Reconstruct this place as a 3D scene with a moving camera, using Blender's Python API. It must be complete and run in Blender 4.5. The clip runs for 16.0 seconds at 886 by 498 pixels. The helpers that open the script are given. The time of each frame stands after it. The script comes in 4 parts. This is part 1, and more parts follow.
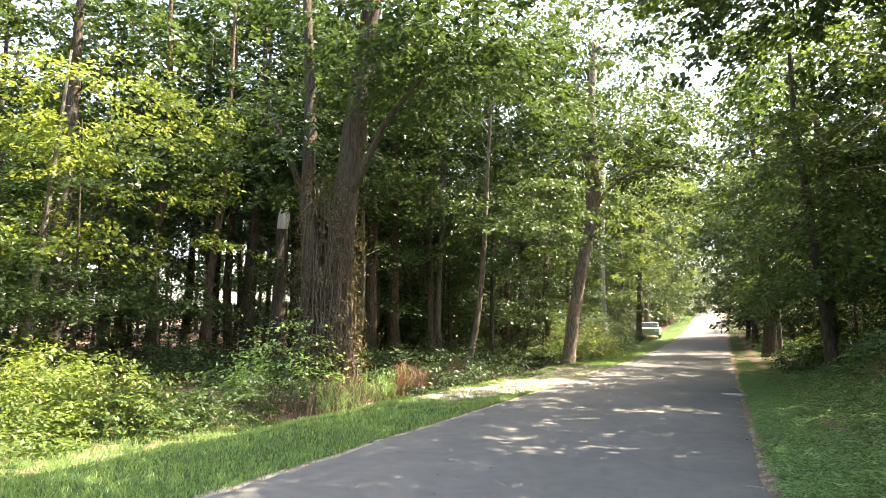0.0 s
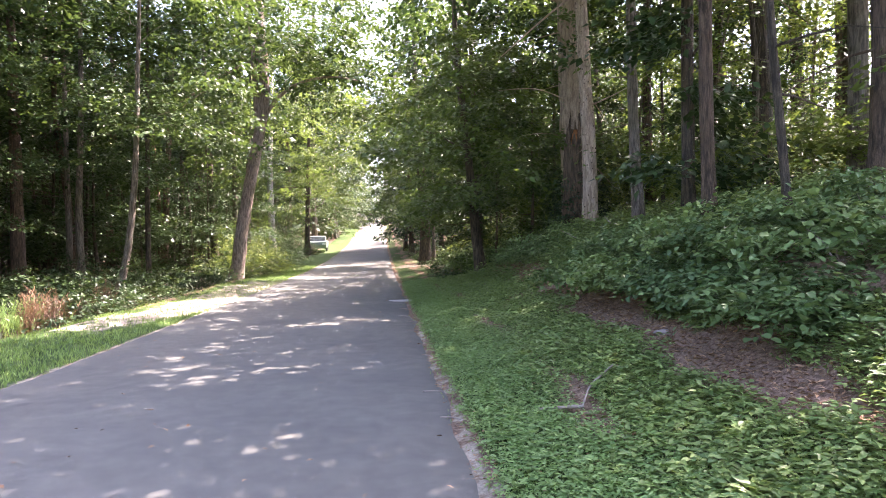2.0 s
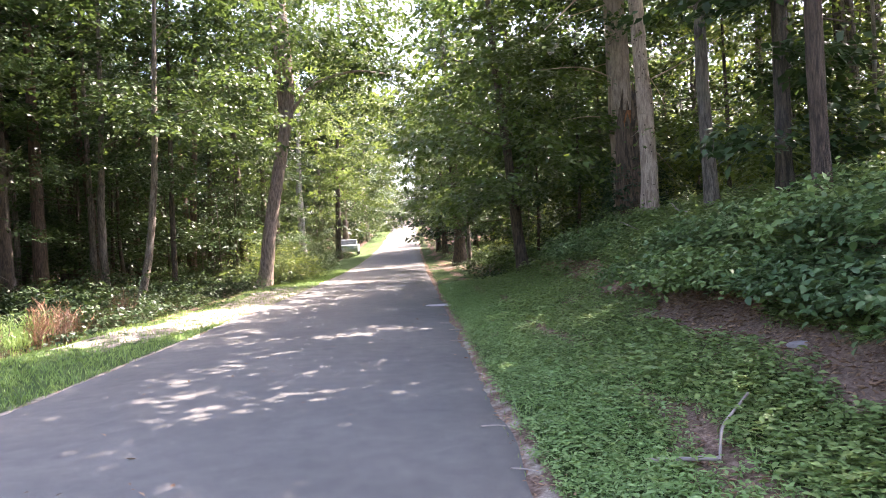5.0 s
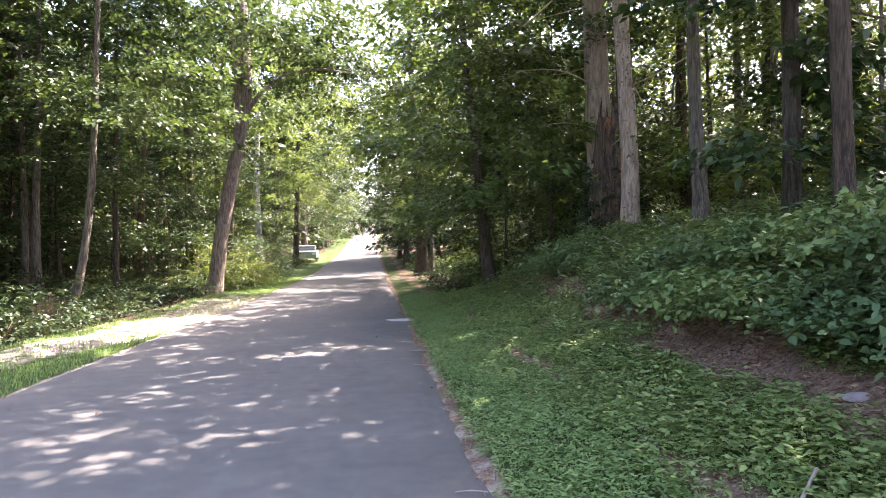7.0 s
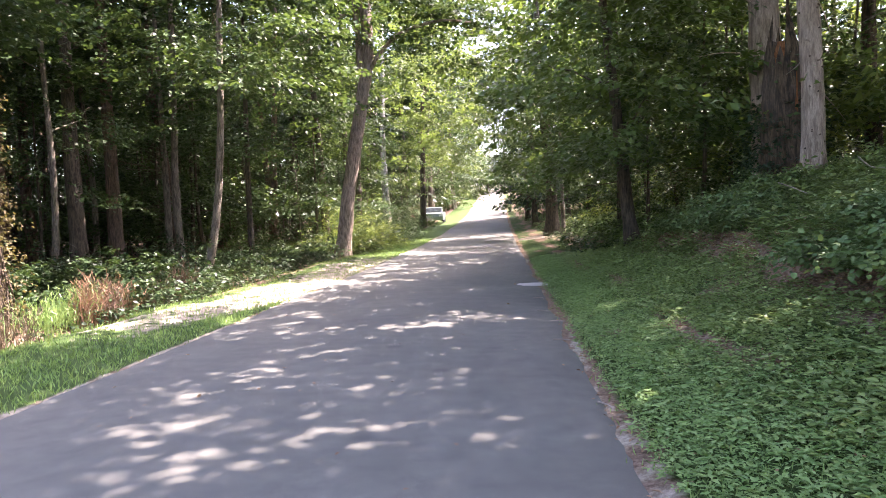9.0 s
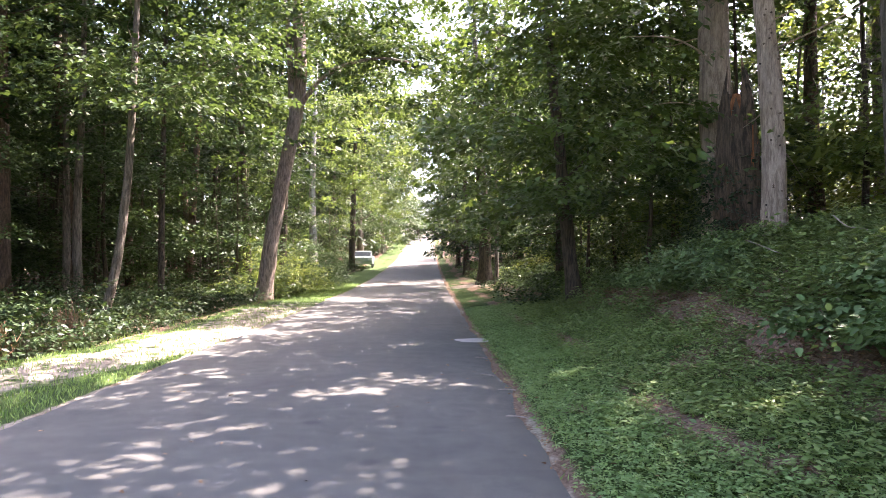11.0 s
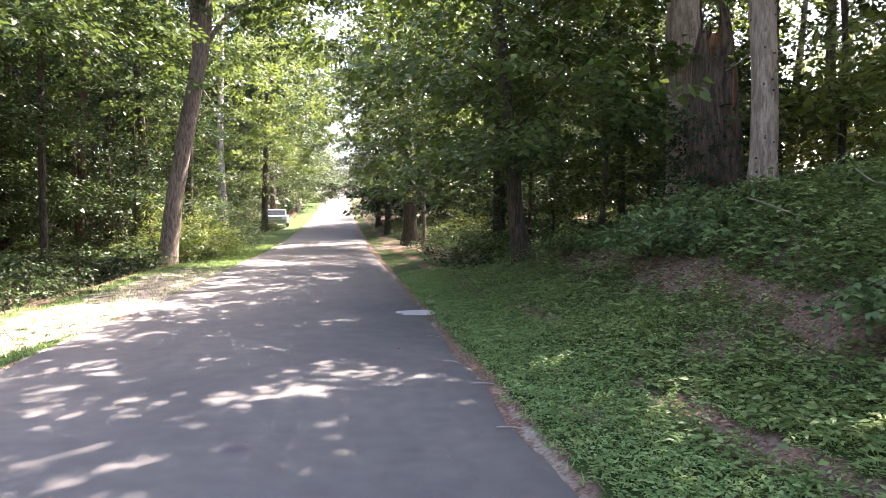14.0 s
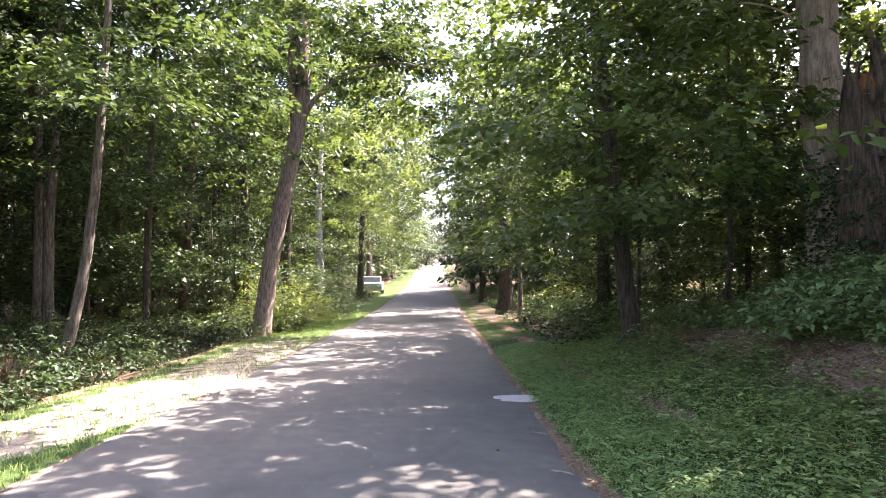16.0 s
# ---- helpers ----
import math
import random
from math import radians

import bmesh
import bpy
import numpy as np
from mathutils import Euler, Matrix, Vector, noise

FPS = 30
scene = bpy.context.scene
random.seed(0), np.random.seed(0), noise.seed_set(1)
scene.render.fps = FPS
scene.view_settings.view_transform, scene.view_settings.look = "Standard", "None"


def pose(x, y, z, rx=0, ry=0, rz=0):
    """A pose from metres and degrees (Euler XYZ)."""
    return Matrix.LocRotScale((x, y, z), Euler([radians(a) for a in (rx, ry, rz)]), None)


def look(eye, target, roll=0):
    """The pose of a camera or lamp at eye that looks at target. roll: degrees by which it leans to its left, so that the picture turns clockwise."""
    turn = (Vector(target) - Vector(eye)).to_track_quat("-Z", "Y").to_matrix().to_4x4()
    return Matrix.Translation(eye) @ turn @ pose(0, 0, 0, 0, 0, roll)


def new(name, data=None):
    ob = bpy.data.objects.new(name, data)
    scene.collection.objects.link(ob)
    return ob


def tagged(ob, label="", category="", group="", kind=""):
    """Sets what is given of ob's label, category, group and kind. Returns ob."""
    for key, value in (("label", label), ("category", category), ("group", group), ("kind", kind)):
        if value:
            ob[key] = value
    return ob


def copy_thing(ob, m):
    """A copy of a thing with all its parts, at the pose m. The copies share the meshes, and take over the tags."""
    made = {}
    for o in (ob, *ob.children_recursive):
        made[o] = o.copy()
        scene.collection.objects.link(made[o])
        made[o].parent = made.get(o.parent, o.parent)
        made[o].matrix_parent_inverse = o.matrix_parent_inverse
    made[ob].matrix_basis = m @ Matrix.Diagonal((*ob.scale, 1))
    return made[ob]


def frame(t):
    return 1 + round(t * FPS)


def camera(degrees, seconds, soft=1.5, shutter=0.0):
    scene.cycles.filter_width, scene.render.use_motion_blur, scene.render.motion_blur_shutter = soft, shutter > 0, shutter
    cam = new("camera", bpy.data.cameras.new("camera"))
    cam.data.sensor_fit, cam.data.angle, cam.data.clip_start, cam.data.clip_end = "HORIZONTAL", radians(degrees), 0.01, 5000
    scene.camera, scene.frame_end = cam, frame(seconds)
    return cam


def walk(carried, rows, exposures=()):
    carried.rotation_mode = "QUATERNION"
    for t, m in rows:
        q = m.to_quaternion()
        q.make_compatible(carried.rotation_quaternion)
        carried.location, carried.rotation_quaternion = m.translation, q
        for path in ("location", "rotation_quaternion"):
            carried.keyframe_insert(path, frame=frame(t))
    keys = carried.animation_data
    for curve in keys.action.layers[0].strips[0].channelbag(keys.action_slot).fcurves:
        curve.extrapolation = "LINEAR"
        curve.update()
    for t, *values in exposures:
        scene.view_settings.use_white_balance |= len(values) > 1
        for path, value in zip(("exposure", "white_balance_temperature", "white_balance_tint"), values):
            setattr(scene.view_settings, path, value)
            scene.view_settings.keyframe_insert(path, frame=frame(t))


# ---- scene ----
cam = camera(67.3, 16.0, soft=0.65)

PATH = [
    (0, (0.148, -0.685, 1.662), (-0.665, 1.129, 1.884), 0.7),
    (0.5, (0.049, -0.439, 1.604), (-0.429, 1.502, 1.667), -0.1),
    (1, (0.024, -0.195, 1.631), (-0.285, 1.78, 1.685), 1.2),
    (1.5, (-0.048, 0.025, 1.624), (-0.092, 2.024, 1.657), 1.2),
    (2, (-0.14, 0.195, 1.619), (-0.003, 2.19, 1.586), -0.9),
    (2.5, (-0.158, 0.431, 1.652), (-0.17, 2.431, 1.672), -0.2),
    (3, (-0.141, 0.673, 1.607), (-0.263, 2.669, 1.593), 1.1),
    (3.5, (-0.188, 0.938, 1.566), (-0.052, 2.932, 1.493), -1.8),
    (4, (-0.232, 1.207, 1.581), (-0.276, 3.206, 1.562), -1.6),
    (4.5, (-0.223, 1.477, 1.557), (-0.428, 3.467, 1.54), -0.5),
    (5, (-0.254, 1.732, 1.541), (-0.211, 3.731, 1.515), -2.5),
    (5.2, (-0.275, 1.839, 1.532), (-0.109, 3.83, 1.45), -2.0),
    (7.3, (-0.292, 3.033, 1.575), (-0.123, 5.026, 1.577), -0.6),
    (7.5, (-0.26, 3.135, 1.564), (-0.073, 5.126, 1.55), -0.4),
    (8, (-0.329, 3.413, 1.569), (0.054, 5.375, 1.52), -2.8),
    (8.5, (-0.371, 3.696, 1.547), (-0.409, 5.696, 1.545), -2.6),
    (9, (-0.368, 4.132, 1.516), (-0.588, 6.117, 1.406), -2.3),
    (9.5, (-0.437, 4.432, 1.531), (-0.331, 6.429, 1.509), -3.0),
    (10, (-0.434, 4.759, 1.543), (-0.464, 6.758, 1.601), -1.0),
    (10.2, (-0.439, 4.903, 1.54), (-0.475, 6.903, 1.56), -1.0),
    (12.3, (-0.857, 5.941, 1.579), (-0.76, 7.939, 1.602), 1.0),
    (12.5, (-0.865, 6.048, 1.586), (-0.759, 8.045, 1.568), 0.5),
    (13, (-0.871, 6.449, 1.596), (-0.865, 8.449, 1.618), 0.8),
    (13.5, (-0.92, 6.814, 1.543), (-0.784, 8.809, 1.554), 1.8),
    (14, (-0.969, 7.017, 1.563), (-0.715, 8.998, 1.459), -0.1),
    (14.5, (-0.951, 7.367, 1.593), (-0.846, 9.364, 1.553), 0.4),
    (15, (-1.031, 7.696, 1.577), (-0.761, 9.677, 1.615), -0.2),
    (15.5, (-0.996, 7.96, 1.594), (-0.817, 9.951, 1.659), -2.0),
    (16, (-0.942, 8.067, 1.664), (-0.969, 10.065, 1.757), -0.3),
]
walk(cam, [(t, look(eye, target, roll)) for t, eye, target, roll in PATH], exposures=[(0.0, 3.13, 7500, 16), (0.6, 3.1, 7000, 22), (1.4, 3.48, 6620, 33), (16.0, 3.48, 6620, 33)])

# ---- light: hazy summer sky, sun high ahead, over the woods east of the road ----
SUN_TO = Vector((0.46, 0.29, 0.84)).normalized()
world = bpy.data.worlds.new("sky")
scene.world = world
world.use_nodes = True
wn = world.node_tree
sky = wn.nodes.new("ShaderNodeTexSky")
sky.sky_type = "NISHITA"
sky.sun_disc = False
sky.sun_elevation = math.asin(SUN_TO.z)
sky.sun_rotation = math.atan2(SUN_TO.x, SUN_TO.y)
sky.air_density, sky.dust_density, sky.ozone_density = 1.0, 3.0, 1.0
wn.nodes["Background"].inputs["Strength"].default_value = 0.15
wn.links.new(sky.outputs[0], wn.nodes["Background"].inputs["Color"])
sun = new("sun", bpy.data.lights.new("sun", "SUN"))
sun.data.energy, sun.data.angle, sun.data.color = 4.0, radians(0.5), (1.0, 0.94, 0.84)
sun.matrix_world = look(SUN_TO * 60, (0, 0, 0))

# ---- materials ----


def nodes_of(name):
    m = bpy.data.materials.new(name)
    m.use_nodes = True
    t = m.node_tree
    return m, t, t.nodes["Principled BSDF"]


def noise_tex(t, scale, detail=5.0, coord=None, rough=0.6):
    n = t.nodes.new("ShaderNodeTexNoise")
    n.inputs["Scale"].default_value, n.inputs["Detail"].default_value, n.inputs["Roughness"].default_value = scale, detail, rough
    if coord:
        t.links.new(coord, n.inputs["Vector"])
    return n.outputs["Fac"]


def ramp(t, fac, stops):
    r = t.nodes.new("ShaderNodeValToRGB")
    e = r.color_ramp.elements
    while len(e) < len(stops):
        e.new(0.5)
    for el, (p, c) in zip(e, stops):
        el.position, el.color = p, (*c, 1)
    t.links.new(fac, r.inputs["Fac"])
    return r.outputs["Color"]


def mix(t, fac, a, b, mode="MIX"):
    n = t.nodes.new("ShaderNodeMix")
    n.data_type, n.blend_type = "RGBA", mode
    for sock, v in ((n.inputs[0], fac), (n.inputs[6], a), (n.inputs[7], b)):
        if isinstance(v, bpy.types.NodeSocket):
            t.links.new(v, sock)
        elif isinstance(v, tuple):
            sock.default_value = (*v, 1)
        else:
            sock.default_value = v
    return n.outputs[2]


def coords(t, stretch=(1, 1, 1)):
    c = t.nodes.new("ShaderNodeTexCoord")
    m = t.nodes.new("ShaderNodeMapping")
    m.inputs["Scale"].default_value = stretch
    t.links.new(c.outputs["Object"], m.inputs["Vector"])
    return m.outputs["Vector"]


def bump(t, b, height, strength, dist):
    n = t.nodes.new("ShaderNodeBump")
    n.inputs["Strength"].default_value, n.inputs["Distance"].default_value = strength, dist
    t.links.new(height, n.inputs["Height"])
    t.links.new(n.outputs["Normal"], b.inputs["Normal"])


def leaf_material(name, dark, light, glow, through_share=0.35, rough=0.45):
    """Green leaf: each leaf has its own tone, light passes through the blade."""
    m, t, b = nodes_of(name)
    g = t.nodes.new("ShaderNodeNewGeometry")
    o = t.nodes.new("ShaderNodeObjectInfo")
    tone = ramp(t, g.outputs["Random Per Island"], [(0.0, dark), (0.55, tuple((p + q) / 2 for p, q in zip(dark, light))), (1.0, light)])
    var = ramp(t, o.outputs["Random"], [(0.0, (0.75, 0.8, 0.8)), (1.0, (1.25, 1.15, 0.9))])
    c = mix(t, 1.0, tone, var, "MULTIPLY")
    t.links.new(c, b.inputs["Base Color"])
    b.inputs["Roughness"].default_value = rough
    b.inputs["Specular IOR Level"].default_value = 0.3
    tr = t.nodes.new("ShaderNodeBsdfTranslucent")
    t.links.new(mix(t, 1.0, var, glow, "MULTIPLY"), tr.inputs["Color"])
    mx = t.nodes.new("ShaderNodeMixShader")
    mx.inputs[0].default_value = through_share
    t.links.new(b.outputs[0], mx.inputs[1])
    t.links.new(tr.outputs[0], mx.inputs[2])
    t.links.new(mx.outputs[0], t.nodes["Material Output"].inputs["Surface"])
    return m


def bark_material(name, dark, light, scale=1.0, moss=0.0, strength=1.0):
    m, t, b = nodes_of(name)
    v = coords(t, (7 * scale, 7 * scale, 1.3 * scale))
    n1 = noise_tex(t, 2.2, 8, v, 0.65)
    n2 = noise_tex(t, 0.9, 3, coords(t, (1, 1, 0.5)))
    c = ramp(t, n1, [(0.40, dark), (0.60, light)])
    fine = noise_tex(t, 9.0, 6, v, 0.75)
    c = mix(t, 0.8, c, ramp(t, fine, [(0.35, (0.45, 0.43, 0.42)), (0.65, (1.25, 1.22, 1.2))]), "MULTIPLY")
    c = mix(t, ramp(t, n2, [(0.35, (0, 0, 0)), (0.7, (0.55, 0.55, 0.55))]), c, tuple(x * 0.55 for x in light))
    if moss:
        c = mix(t, ramp(t, noise_tex(t, 1.7, 4, coords(t)), [(0.5, (0, 0, 0)), (0.7, (moss, moss, moss))]), c, (0.10, 0.13, 0.05))
    t.links.new(c, b.inputs["Base Color"])
    b.inputs["Roughness"].default_value = 0.92
    bump(t, b, fine, strength, 0.05)
    return m


def plain_material(name, colour, rough=0.6, metal=0.0, vary=0.15, scale=8.0):
    m, t, b = nodes_of(name)
    n = noise_tex(t, scale, 5, coords(t))
    lo, hi = tuple(x * (1 - vary) for x in colour), tuple(min(1, x * (1 + vary)) for x in colour)
    t.links.new(ramp(t, n, [(0.3, lo), (0.7, hi)]), b.inputs["Base Color"])
    b.inputs["Roughness"].default_value, b.inputs["Metallic"].default_value = rough, metal
    return m


def asphalt_material():
    m, t, b = nodes_of("asphalt")
    v = coords(t)
    fine = noise_tex(t, 190, 3, v, 0.7)
    mid = noise_tex(t, 5, 6, v)
    wide = noise_tex(t, 0.55, 4, v)
    c = ramp(t, fine, [(0.32, (0.076, 0.076, 0.068)), (0.55, (0.128, 0.128, 0.114)), (0.72, (0.25, 0.247, 0.217))])
    c = mix(t, 0.55, c, ramp(t, mid, [(0.3, (0.70, 0.70, 0.69)), (0.7, (1.2, 1.19, 1.14))]), "MULTIPLY")
    c = mix(t, 0.6, c, ramp(t, wide, [(0.35, (0.80, 0.80, 0.79)), (0.65, (1.14, 1.12, 1.07))]), "MULTIPLY")
    # oil-dark blotches
    spot = t.nodes.new("ShaderNodeTexVoronoi")
    spot.inputs["Scale"].default_value = 1.1
    t.links.new(v, spot.inputs["Vector"])
    c = mix(t, ramp(t, spot.outputs["Distance"], [(0.05, (0.5, 0.5, 0.5)), (0.12, (0, 0, 0))]), c, (0.05, 0.05, 0.052))
    t.links.new(c, b.inputs["Base Color"])
    b.inputs["Roughness"].default_value = 0.85
    b.inputs["Specular IOR Level"].default_value = 0.3
    bump(t, b, fine, 0.35, 0.004)
    return m


def ground_material():
    """Soil with leaf litter; the cover layer says where turf grows, where the soil is bare and sandy, and where the
    left verge is painted pale as sunlit.
    """
    m, t, b = nodes_of("woodland_soil")
    v = coords(t)
    at = t.nodes.new("ShaderNodeAttribute")
    at.attribute_name = "cover"
    sep = t.nodes.new("ShaderNodeSeparateColor")
    t.links.new(at.outputs["Color"], sep.inputs["Color"])
    n1, n2, n3 = noise_tex(t, 28, 6, v, 0.7), noise_tex(t, 3.0, 5, v), noise_tex(t, 90, 4, v)
    litter = ramp(t, n1, [(0.28, (0.075, 0.048, 0.034)), (0.5, (0.20, 0.138, 0.10)), (0.72, (0.36, 0.265, 0.20))])
    litter = mix(t, 0.6, litter, ramp(t, n2, [(0.3, (0.65, 0.65, 0.6)), (0.7, (1.2, 1.1, 1.05))]), "MULTIPLY")
    turf = ramp(t, n3, [(0.3, (0.02, 0.035, 0.01)), (0.55, (0.055, 0.095, 0.025)), (0.75, (0.12, 0.16, 0.05))])
    # sand tone, also painted on the left verge in place of strong sunlight
    sand = ramp(t, n1, [(0.3, (0.20, 0.165, 0.12)), (0.7, (0.45, 0.40, 0.32))])

    def edge(sock, width):
        a = t.nodes.new("ShaderNodeMath")
        a.operation = "ADD"
        t.links.new(sock, a.inputs[0])
        k = t.nodes.new("ShaderNodeMath")
        k.operation = "MULTIPLY_ADD"
        k.inputs[1].default_value, k.inputs[2].default_value = width, -width / 2
        t.links.new(n2, k.inputs[0])
        t.links.new(k.outputs[0], a.inputs[1])
        return ramp(t, a.outputs[0], [(0.4, (0, 0, 0)), (0.6, (1, 1, 1))])

    c = mix(t, edge(sep.outputs[0], 1.2), litter, turf)
    c = mix(t, edge(sep.outputs[1], 1.2), c, sand)
    t.links.new(c, b.inputs["Base Color"])
    b.inputs["Roughness"].default_value = 0.95
    b.inputs["Specular IOR Level"].default_value = 0.15
    bump(t, b, n1, 0.8, 0.03)
    return m


ASPHALT, SOIL = asphalt_material(), ground_material()
BARK_DARK = bark_material("bark_dark", (0.028, 0.022, 0.015), (0.125, 0.10, 0.066), 1.4)
BARK_GREY = bark_material("bark_grey", (0.065, 0.054, 0.04), (0.26, 0.225, 0.175), 1.4, moss=0.3)
# lightened bark: sunlight on the leaning trunk put into its colour
BARK_LEAN_LIT = bark_material("bark_lean_lit", (0.10, 0.075, 0.058), (0.42, 0.33, 0.26), 1.4, moss=0.15)
BARK_PINE = bark_material("bark_pine", (0.25, 0.19, 0.14), (0.53, 0.425, 0.325), 1.1, strength=0.8)
BARK_RED = bark_material("bark_red", (0.043, 0.029, 0.018), (0.175, 0.12, 0.078), 1.4)
BARK_BIRCH = bark_material("bark_birch", (0.35, 0.31, 0.27), (0.72, 0.68, 0.62), 0.6, strength=0.3)
BARK_SNAG = bark_material("bark_snag", (0.03, 0.021, 0.013), (0.19, 0.135, 0.085), 1.2)
WOOD_RAW = bark_material("raw_wood", (0.22, 0.07, 0.02), (0.52, 0.22, 0.08), 0.9)
VINE_TANGLE = bark_material("vine_stem", (0.06, 0.045, 0.03), (0.24, 0.19, 0.13), 2.0)
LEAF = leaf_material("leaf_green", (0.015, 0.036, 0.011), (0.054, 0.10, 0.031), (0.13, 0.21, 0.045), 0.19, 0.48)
LEAF_MAPLE = leaf_material("leaf_maple", (0.018, 0.043, 0.013), (0.06, 0.108, 0.034), (0.16, 0.25, 0.05), 0.25, 0.42)
# bright lime tone: sunlight on and through leaves, put into their colour
LEAF_LIME_LIT = leaf_material("leaf_lime_lit", (0.048, 0.086, 0.018), (0.12, 0.165, 0.042), (0.28, 0.37, 0.07), 0.30, 0.48)
# dark green; in the left woods, ditch and brambles it also paints shade
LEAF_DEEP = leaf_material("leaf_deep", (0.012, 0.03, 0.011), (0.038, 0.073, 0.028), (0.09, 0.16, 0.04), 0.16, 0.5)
LEAF_BLUE = leaf_material("leaf_bluegreen", (0.05, 0.105, 0.04), (0.125, 0.21, 0.09), (0.16, 0.25, 0.075), 0.28)
LEAF_TURF = leaf_material("leaf_turf", (0.095, 0.19, 0.062), (0.26, 0.40, 0.16), (0.28, 0.41, 0.12), 0.3)
LEAF_BANK = leaf_material("leaf_bank", (0.074, 0.138, 0.05), (0.205, 0.30, 0.115), (0.23, 0.33, 0.10), 0.28, 0.42)
LEAF_DRY = leaf_material("leaf_dry", (0.19, 0.105, 0.065), (0.48, 0.31, 0.20), (0.20, 0.12, 0.06), 0.2, 0.8)
STRAW = leaf_material("straw", (0.06, 0.052, 0.036), (0.16, 0.13, 0.098), (0.11, 0.09, 0.05), 0.2, 0.8)
VINE_LEAF = leaf_material("vine_leaf", (0.07, 0.06, 0.03), (0.17, 0.14, 0.08), (0.2, 0.18, 0.06), 0.25, 0.7)
RUST_WEED = leaf_material("rust_weed", (0.14, 0.085, 0.06), (0.29, 0.19, 0.145), (0.18, 0.11, 0.07), 0.2, 0.8)
STONE = plain_material("stone", (0.30, 0.26, 0.24), 0.9, 0, 0.25)
TWIG = plain_material("twig", (0.26, 0.22, 0.18), 0.9, 0, 0.3)
SAND_WASH = plain_material("sand_wash", (0.50, 0.46, 0.43), 0.95, 0, 0.2, 20)

# ---- mesh helpers ----
rng = np.random.default_rng(7)


def part(name, data, material, parent=None, label=""):
    ob = new(name, data)
    if material and not data.materials:
        data.materials.append(material)
    ob.parent = parent
    return tagged(ob, label)


def thing(name, place, label, category, group="", turn=0.0, kind=""):
    e = new(name)
    e.empty_display_size = 0.3
    e.matrix_basis = pose(*place, 0, 0, turn)
    return tagged(e, label, category, group, kind)


def mesh_from(name, verts, faces, smooth=True):
    me = bpy.data.meshes.new(name)
    me.from_pydata([tuple(v) for v in verts], [], faces)
    if smooth:
        me.polygons.foreach_set("use_smooth", np.ones(len(faces), bool))
    me.update()
    return me


def tris_mesh(name, v, f):
    """A mesh from an (n, 3) array of points and an (m, 3) array of triangles."""
    me = bpy.data.meshes.new(name)
    me.vertices.add(len(v))
    me.vertices.foreach_set("co", np.asarray(v, np.float32).ravel())
    me.loops.add(f.size)
    me.loops.foreach_set("vertex_index", f.astype(np.int32).ravel())
    me.polygons.add(len(f))
    me.polygons.foreach_set("loop_start", np.arange(0, f.size, 3, dtype=np.int32))
    me.polygons.foreach_set("loop_total", np.full(len(f), 3, np.int32))
    me.update(calc_edges=True)
    me.validate()
    return me


def unit(a):
    return a / np.maximum(np.linalg.norm(a, axis=-1, keepdims=True), 1e-9)


def leaf_arrays(c, d, up, size, width=0.7):
    """Folded pointed leaves: base c, direction d, face up, length size."""
    n = len(c)
    side = unit(np.cross(d, up))
    nor = np.cross(side, d)
    s = np.broadcast_to(np.asarray(size, float).reshape(-1, 1), (n, 1))
    mid = c + d * s * 0.42 + nor * s * 0.07
    left, right = mid + side * s * width * 0.5, mid - side * s * width * 0.5
    tip = c + d * s - nor * s * 0.10
    v = np.stack([c, right, tip, left], 1).reshape(-1, 3)
    k = np.arange(n)[:, None] * 4
    f = np.concatenate([k + [0, 1, 2], k + [0, 2, 3]], 1).reshape(-1, 3)
    return v, f


def broad_leaf_arrays(c, d, up, size, width=0.7):
    """Broad soft leaves with a rounded base and a pointed tip, folded along the rib."""
    n = len(c)
    side = unit(np.cross(d, up))
    nor = np.cross(side, d)
    s = np.broadcast_to(np.asarray(size, float).reshape(-1, 1), (n, 1))
    at = lambda a, w, h: c + d * s * a + side * s * width * w + nor * s * h
    v = np.stack([c, at(0.22, -0.42, 0.08), at(0.6, -0.42, 0.07), at(1.0, 0.0, -0.12), at(0.6, 0.42, 0.07), at(0.22, 0.42, 0.08)], 1).reshape(-1, 3)
    k = np.arange(n)[:, None] * 6
    return v, np.concatenate([k + [0, 1, 2], k + [0, 2, 3], k + [0, 3, 4], k + [0, 4, 5]], 1).reshape(-1, 3)


def small_leaf_arrays(c, d, up, size):
    """Small leaves far from the path: one slanted triangle each."""
    n = len(c)
    side = unit(np.cross(d, up))
    s = np.asarray(size, float).reshape(-1, 1)
    v = np.stack([c - side * s * 0.25, c + d * s * 0.45 + side * s * 0.42, c + d * s - side * s * 0.1], 1).reshape(-1, 3)
    return v, np.arange(n * 3).reshape(-1, 3)


